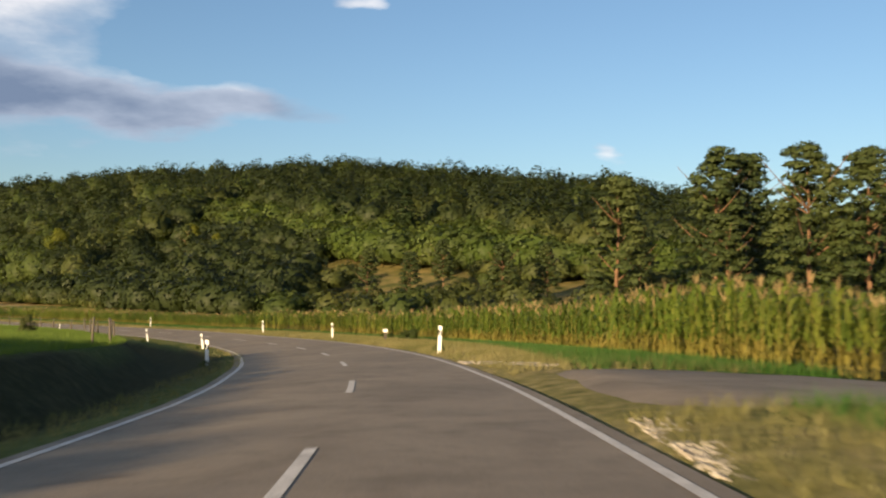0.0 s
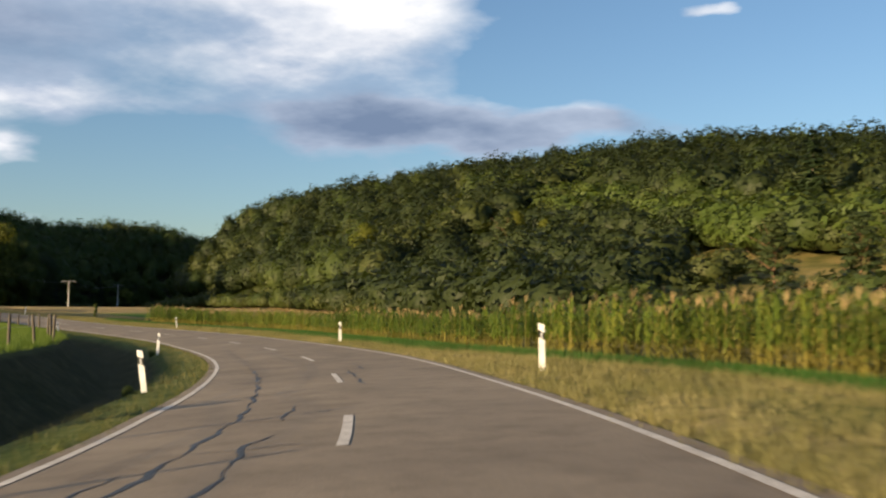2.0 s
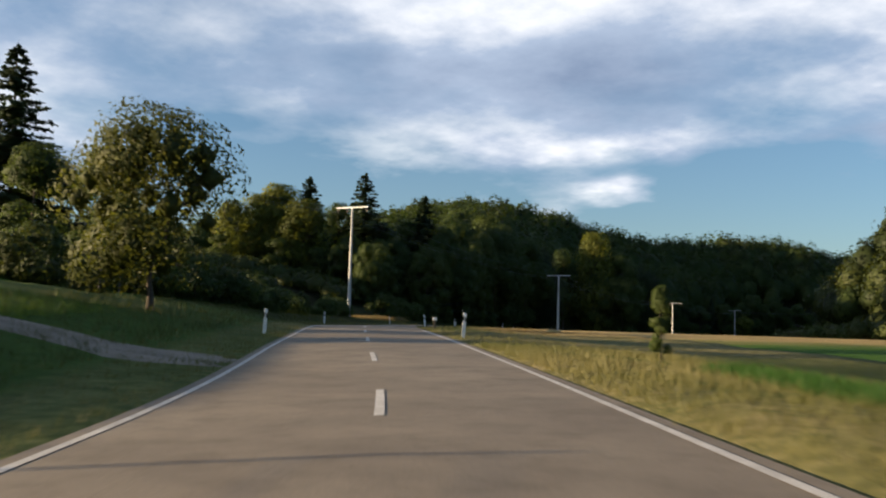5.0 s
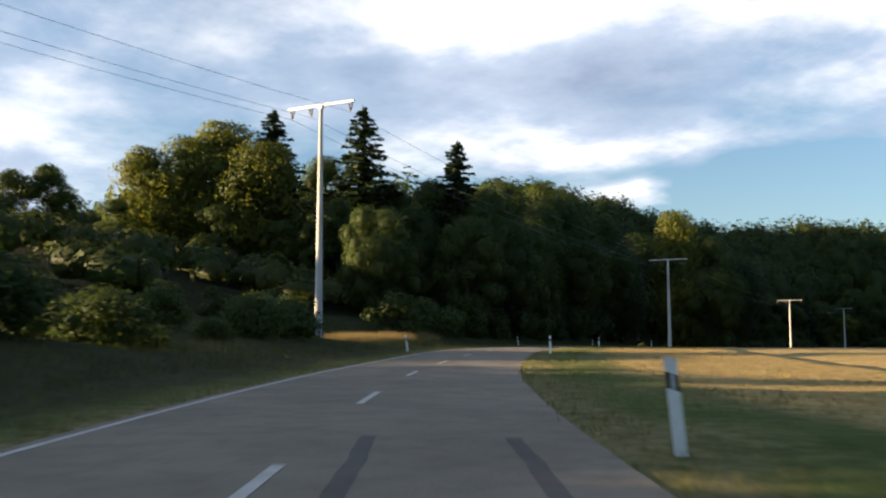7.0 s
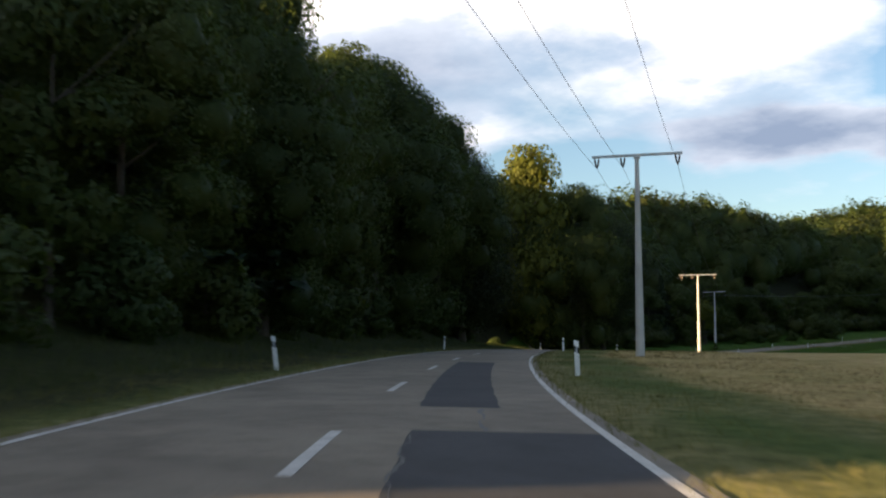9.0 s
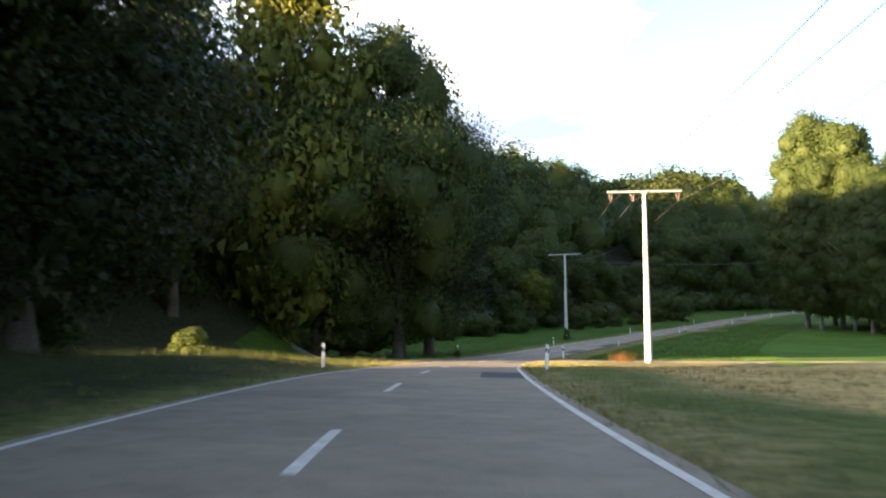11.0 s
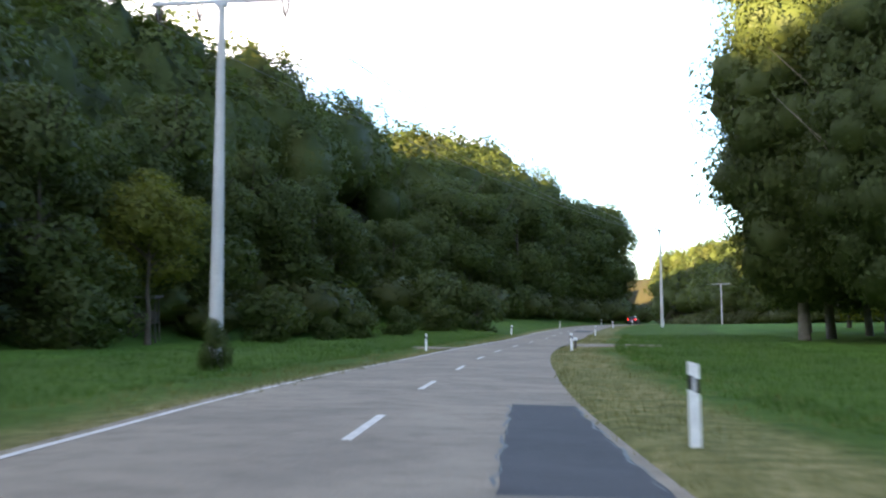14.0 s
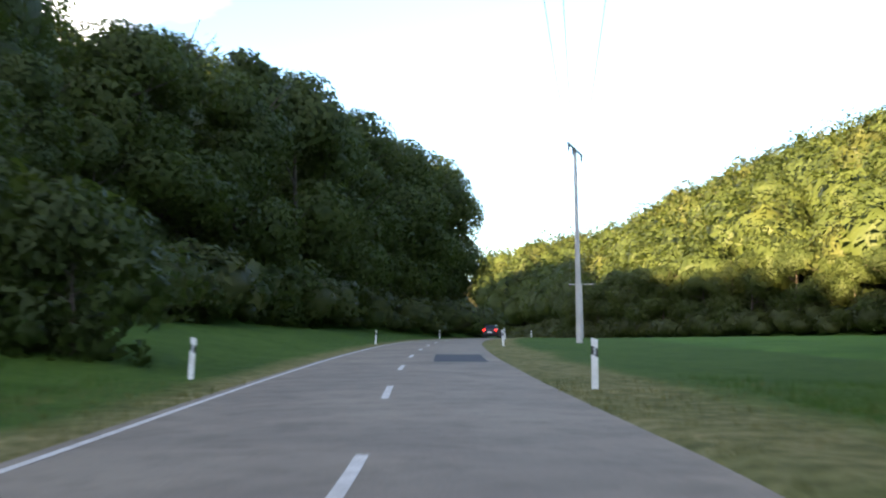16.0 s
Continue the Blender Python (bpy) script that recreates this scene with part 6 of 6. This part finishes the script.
def delineator(s, d, lean=None):
    x, y = rp(s, d - float(np.interp(s + S0, *np.array(SHIFT).T)))
    ob = new("delineator_post")
    a = heading(s)
    lean = lean or (rng.uniform(-3, 3), rng.uniform(-3.5, 3.5))
    ob.matrix_world = pose(x, y, land_at(x, y) + 0.02, lean[0], lean[1], math.degrees(a) - 90)
    tagged(ob, "white plastic roadside post with a black slanted band", "post", "delineator posts")
    part("body", POST_BODY, ob)
    part("band", POST_BAND, ob, "black band")
    part("cap", POST_CAP, ob)
    part("reflector", POST_GLASS, ob, "pale glass reflector")


for s, d in ((31.7, 2.95), (59.8, 3.75), (77.0, 3.95), (102.0, 3.2), (140.6, 3.63), (183.5, 3.66), (222.6, 3.85), (268.2, 4.0), (310.5, 4.25), (351.5, 4.2),
             (395.0, 4.4), (433.9, 4.25), (476.0, 4.15), (518.0, 3.9), (557.2, 3.8), (593.0, 4.2), (624.5, 4.4), (661.5, 4.2)):
    delineator(s, d, (2.0, -6.0) if s in (222.6, 140.6) else None)
for s, d in ((35.2, 4.75), (60.5, 4.0), (79.4, 4.4), (105.0, 4.75), (146.8, 4.2), (184.0, 3.7), (221.5, 3.8), (267.6, 4.0), (312.0, 4.1), (350.5, 3.8), (394.5, 4.1),
             (433.5, 4.0), (474.9, 3.45), (518.0, 4.0), (561.0, 4.5), (602.5, 3.8), (643.0, 3.9)):
    delineator(s, -d, (1.5, -7.0) if s in (267.6, 312.0, 60.5, 79.4, 146.8) else None)


def marker(s, d):
    """A low marker post with a white cap."""
    x, y = rp(s, d)
    ob = new("marker_post")
    ob.matrix_world = pose(x, y, land_at(x, y), 0, 0, math.degrees(heading(s)) - 90)
    tagged(ob, "low dark marker post with a white cap", "marker", "marker posts")
    bm = bmesh.new()
    box_into(bm, (0.13, 0.11, 0.56), (0, 0, 0.22), None, 0.015)
    part("stub", bm_mesh("stub", bm, M_WOOD), ob)
    bm = bmesh.new()
    box_into(bm, (0.24, 0.15, 0.17), (0, -0.01, 0.56), None, 0.02)
    part("cap", bm_mesh("cap", bm, M_POST), ob, "bright white cap")


for s, d in ((50.4, 4.75), (521.5, 3.9), (203.0, 3.9)):
    marker(s, d)

# a car ahead in the far bend


def car(s, d):
    """A small dark hatchback seen from behind."""
    x, y = rp(s, d)
    ob = new("car")
    ob.matrix_world = pose(x, y, float(on_road(s, d)[2]) - 0.01, 0, 0, math.degrees(heading(s)) - 90)
    tagged(ob, "small dark hatchback on the road with red tail lamps lit", "car")

    def hull(name, sections, mat, label=""):
        """Rounded sections along the length, joined to one shell: y, half width, low, high."""
        bm = bmesh.new()
        rings = []
        for yy, w, lo, hi in sections:
            pts = [(-w, lo), (-w * 1.0, lo + (hi - lo) * 0.55), (-w * 0.93, hi - 0.05), (-w * 0.80, hi), (w * 0.80, hi), (w * 0.93, hi - 0.05), (w * 1.0, lo + (hi - lo) * 0.55), (w, lo)]
            rings.append([bm.verts.new((a, yy, b)) for a, b in pts])
        for r0, r1 in zip(rings, rings[1:]):
            for k in range(8):
                bm.faces.new((r0[k], r0[(k + 1) % 8], r1[(k + 1) % 8], r1[k]))
        bm.faces.new(rings[0][::-1])
        bm.faces.new(rings[-1])
        return part(name, bm_mesh(name, bm, mat), ob, label)

    hull("body", [(-1.98, 0.74, 0.42, 0.78), (-1.9, 0.82, 0.26, 0.98), (-1.2, 0.86, 0.20, 1.00), (0.6, 0.86, 0.20, 0.98), (1.3, 0.84, 0.22, 0.90), (1.9, 0.76, 0.28, 0.74)], M_CARPAINT)
    hull("cabin", [(-1.82, 0.66, 0.96, 1.02), (-1.45, 0.66, 0.96, 1.40), (-0.4, 0.64, 0.96, 1.46), (0.35, 0.62, 0.96, 1.38), (1.0, 0.66, 0.94, 0.98)], M_CARGLASS, "dark window glass")
    for sx in (-1, 1):
        bm = bmesh.new()
        box_into(bm, (0.26, 0.06, 0.20), (sx * 0.62, -1.95, 0.84), None, 0.02)
        part("tail_lamp", bm_mesh("tail_lamp", bm, M_TAIL), ob, "glowing red tail lamp")
        for yy in (-1.25, 1.2):
            v, f = tube_arrays([(sx * 0.70, yy, 0.30), (sx * 0.72, yy, 0.30), (sx * 0.84, yy, 0.30), (sx * 0.86, yy, 0.30)], [0.02, 0.30, 0.30, 0.02], 16)
            part("wheel", big_mesh("wheel", v, f, M_BLACK, None, True), ob, "black tyre")
    bm = bmesh.new()
    box_into(bm, (0.52, 0.02, 0.11), (0, -2.0, 0.62), None, 0.004)
    part("number_plate", bm_mesh("number_plate", bm, M_POST), ob, "plain pale plate")


M_CARPAINT = mat_simple("car_paint", (0.025, 0.027, 0.032), (0.040, 0.042, 0.048), 3.0, 0.3, 0.2)
M_CARGLASS = mat_simple("car_glass", (0.015, 0.017, 0.02), (0.03, 0.032, 0.035), 3.0, 0.08)
M_TAIL, _t2, _b2 = material("tail_lamp_red", 0.3)
_b2.inputs["Base Color"].default_value = (0.5, 0.01, 0.01, 1)
_b2.inputs["Emission Color"].default_value = (1.0, 0.03, 0.02, 1)
_b2.inputs["Emission Strength"].default_value = 0.5
car(646.0, 1.5)

# ------------------------------------------------------------------ power line


def pole_mesh(height, r0=0.24, r1=0.11):
    z = np.linspace(-0.4, height, 12)
    return tube_arrays(np.stack([0 * z, 0 * z, z], 1), np.interp(z, [0, height], [r0, r1]), 14)


ARM = (-2.15, -0.75, 2.15)


def pole(x, y, top, turn, arm=True, lean=0.0):
    z = land_at(x, y)
    h = top - z
    ob = new("power_pole")
    ob.matrix_world = pose(x, y, z, 0, lean, turn)
    tagged(ob, "tapered concrete power pole with a steel crossarm", "power pole", "power poles")
    v, f = pole_mesh(h)
    part("pole", big_mesh("pole", v, f, M_CONCRETE, None, True), ob)
    bm = bmesh.new()
    box_into(bm, (4.8, 0.13, 0.14), (0, 0, h - 0.02), None, 0.012)
    part("crossarm", bm_mesh("crossarm", bm, M_STEEL), ob, "light steel crossarm")
    bm = bmesh.new()
    box_into(bm, (0.34, 0.26, 0.22), (0, 0, h - 0.10), None, 0.02)
    part("bracket", bm_mesh("bracket", bm, M_STEEL), ob)
    for d in ARM:
        for e in (-0.10, 0.10):
            path = [(d + e, 0, h - 0.08), (d + e, 0, h - 0.22), (d + e * 0.6, 0, h - 0.45), (d, 0, h - 0.66)]
            v, f = tube_arrays(path, [0.02, 0.05, 0.05, 0.025], 8)
            part("insulator", big_mesh("insulator", v, f, M_INSUL, None, True), ob, "dark hanging insulator")
    m = ob.matrix_world
    return [m @ Vector((d, 0, h - 0.66)) for d in ARM]


POLES = [(-139.5, 120.0, 15.6), (-173.6, 183.8, 15.3), (-206.5, 247.0, 11.53), (-243.9, 319.2, 9.81), (-278.1, 386.2, 10.64), (-264.1, 500.6, 15.5), (-248.8, 618.6, 14.1)]
hooks = []
for i, (x, y, top) in enumerate(POLES):
    a, b = POLES[max(i - 1, 0)], POLES[min(i + 1, len(POLES) - 1)]
    turn = math.degrees(math.atan2(b[1] - a[1], b[0] - a[0])) - 90
    hooks.append(pole(x, y, top, turn if i != 5 else turn + 78))
for a, b in zip(hooks, hooks[1:]):
    for p, q in zip(a, b):
        n = 17
        t = np.linspace(0, 1, n)
        line = np.outer(1 - t, p) + np.outer(t, q)
        line[:, 2] -= 4 * 1.1 * t * (1 - t)
        v, f = tube_arrays(line, [0.011] * n, 5)
        tagged(new("power_wire", big_mesh("power_wire", v, f, M_WIRE, None, True)), "thin sagging bare power cable between poles", "cable", "power cables")

# ------------------------------------------------------------------ pasture fence


def fence():
    ob = new("pasture_fence")
    ob.location = (*rp(90, -8.9), land_at(*rp(90, -8.9)))
    tagged(ob, "weathered wooden pasture fence with wire strands", "fence")
    inv = Matrix.Translation(-ob.location)
    ss = np.arange(40.0, 156.0, 5.0)
    tops = []
    for k, s in enumerate(ss):
        x, y = rp(s, -8.9 + 0.25 * math.sin(k * 1.7))
        z = land_at(x, y)
        h = rng.uniform(0.95, 1.15)
        tilt = rng.normal(size=2) * 0.05
        path = [(x, y, z - 0.3), (x + tilt[0] * 0.5, y + tilt[1] * 0.5, z + h * 0.5), (x + tilt[0], y + tilt[1], z + h)]
        v, f = tube_arrays(path, [0.055, 0.052, 0.045], 8)
        f = np.concatenate([f, [(16, 17, 18, 19), (16, 19, 20, 23), (20, 21, 22, 23)]])
        v = v - np.array(ob.location)
        part("fence_post", big_mesh("fence_post", v, f, M_WOOD), ob)
        tops.append(np.array(path[-1]))
    for drop in (0.12, 0.42):
        line = np.array(tops) - [0, 0, drop] - np.array(ob.location)
        v, f = tube_arrays(line, [0.006] * len(line), 4)
        part("wire", big_mesh("wire", v, f, M_WIRE), ob)


fence()
for s, d, h in ((196.0, -13.0, 1.3), (205.0, -14.5, 1.0)):
    x, y = rp(s, d)
    z = land_at(x, y)
    v, f = tube_arrays([(x, y, z - 0.2), (x, y, z + h * 0.6), (x + 0.04, y, z + h)], [0.06, 0.055, 0.05], 8)
    tagged(new("wooden_stake", big_mesh("wooden_stake", v, f, M_WOOD, None, True)), "old wooden stake on the brown bank", "stake", "stakes on the bank")

# ------------------------------------------------------------------ hunting stand at the meadow edge


def bar(a, b, r):
    return tube_arrays([a, ((a[0] + b[0]) / 2, (a[1] + b[1]) / 2, (a[2] + b[2]) / 2), b], [r, r, r], 6)


def hunting_stand(x, y):
    ob = new("hunting_stand")
    ob.matrix_world = pose(x, y, land_at(x, y), 0, 0, 20)
    tagged(ob, "dark wooden hunting stand with open frame and roof", "hunting stand")
    for sx in (-0.75, 0.75):
        for sy in (-0.7, 0.7):
            v, f = bar((sx * 1.15, sy * 1.15, -0.1), (sx, sy, 2.9), 0.06)
            part("leg", big_mesh("leg", v, f, M_WOOD, None, True), ob)
    bm = bmesh.new()
    box_into(bm, (1.7, 1.6, 0.06), (0, 0, 1.35))
    part("platform", bm_mesh("platform", bm, M_WOOD), ob)
    bm = bmesh.new()
    box_into(bm, (2.1, 2.0, 0.06), (0, 0, 2.95), Matrix.Rotation(radians(8), 4, 'X'))
    part("roof", bm_mesh("roof", bm, M_WOOD), ob)
    for y0 in (-0.74, 0.74):
        bm = bmesh.new()
        box_into(bm, (1.6, 0.04, 0.55), (0, y0, 1.75))
        part("rail_board", bm_mesh("rail_board", bm, M_WOOD), ob)
    for a, b in (((-0.8, -0.8, 0.1), (0.75, -0.75, 1.3)), ((0.8, 0.8, 0.1), (-0.75, 0.75, 1.3))):
        v, f = bar(a, b, 0.04)
        part("brace", big_mesh("brace", v, f, M_WOOD, None, True), ob)


hunting_stand(-297.0, 414.8)

# a thin white snow pole at the wood's edge
pole = new("snow_pole")
px, py = rp(452.0, -20.5)
pole.matrix_world = pose(px, py, land_at(px, py), 2, 3, 0)
tagged(pole, "thin white wooden pole standing before the wood", "pole")
v, f = tube_arrays([(0, 0, -0.2), (0, 0, 1.6), (0, 0, 3.1), (0, 0, 3.12)], [0.06, 0.055, 0.05, 0.005], 8)
part("shaft", big_mesh("shaft", v, f, M_POST, None, True), pole)
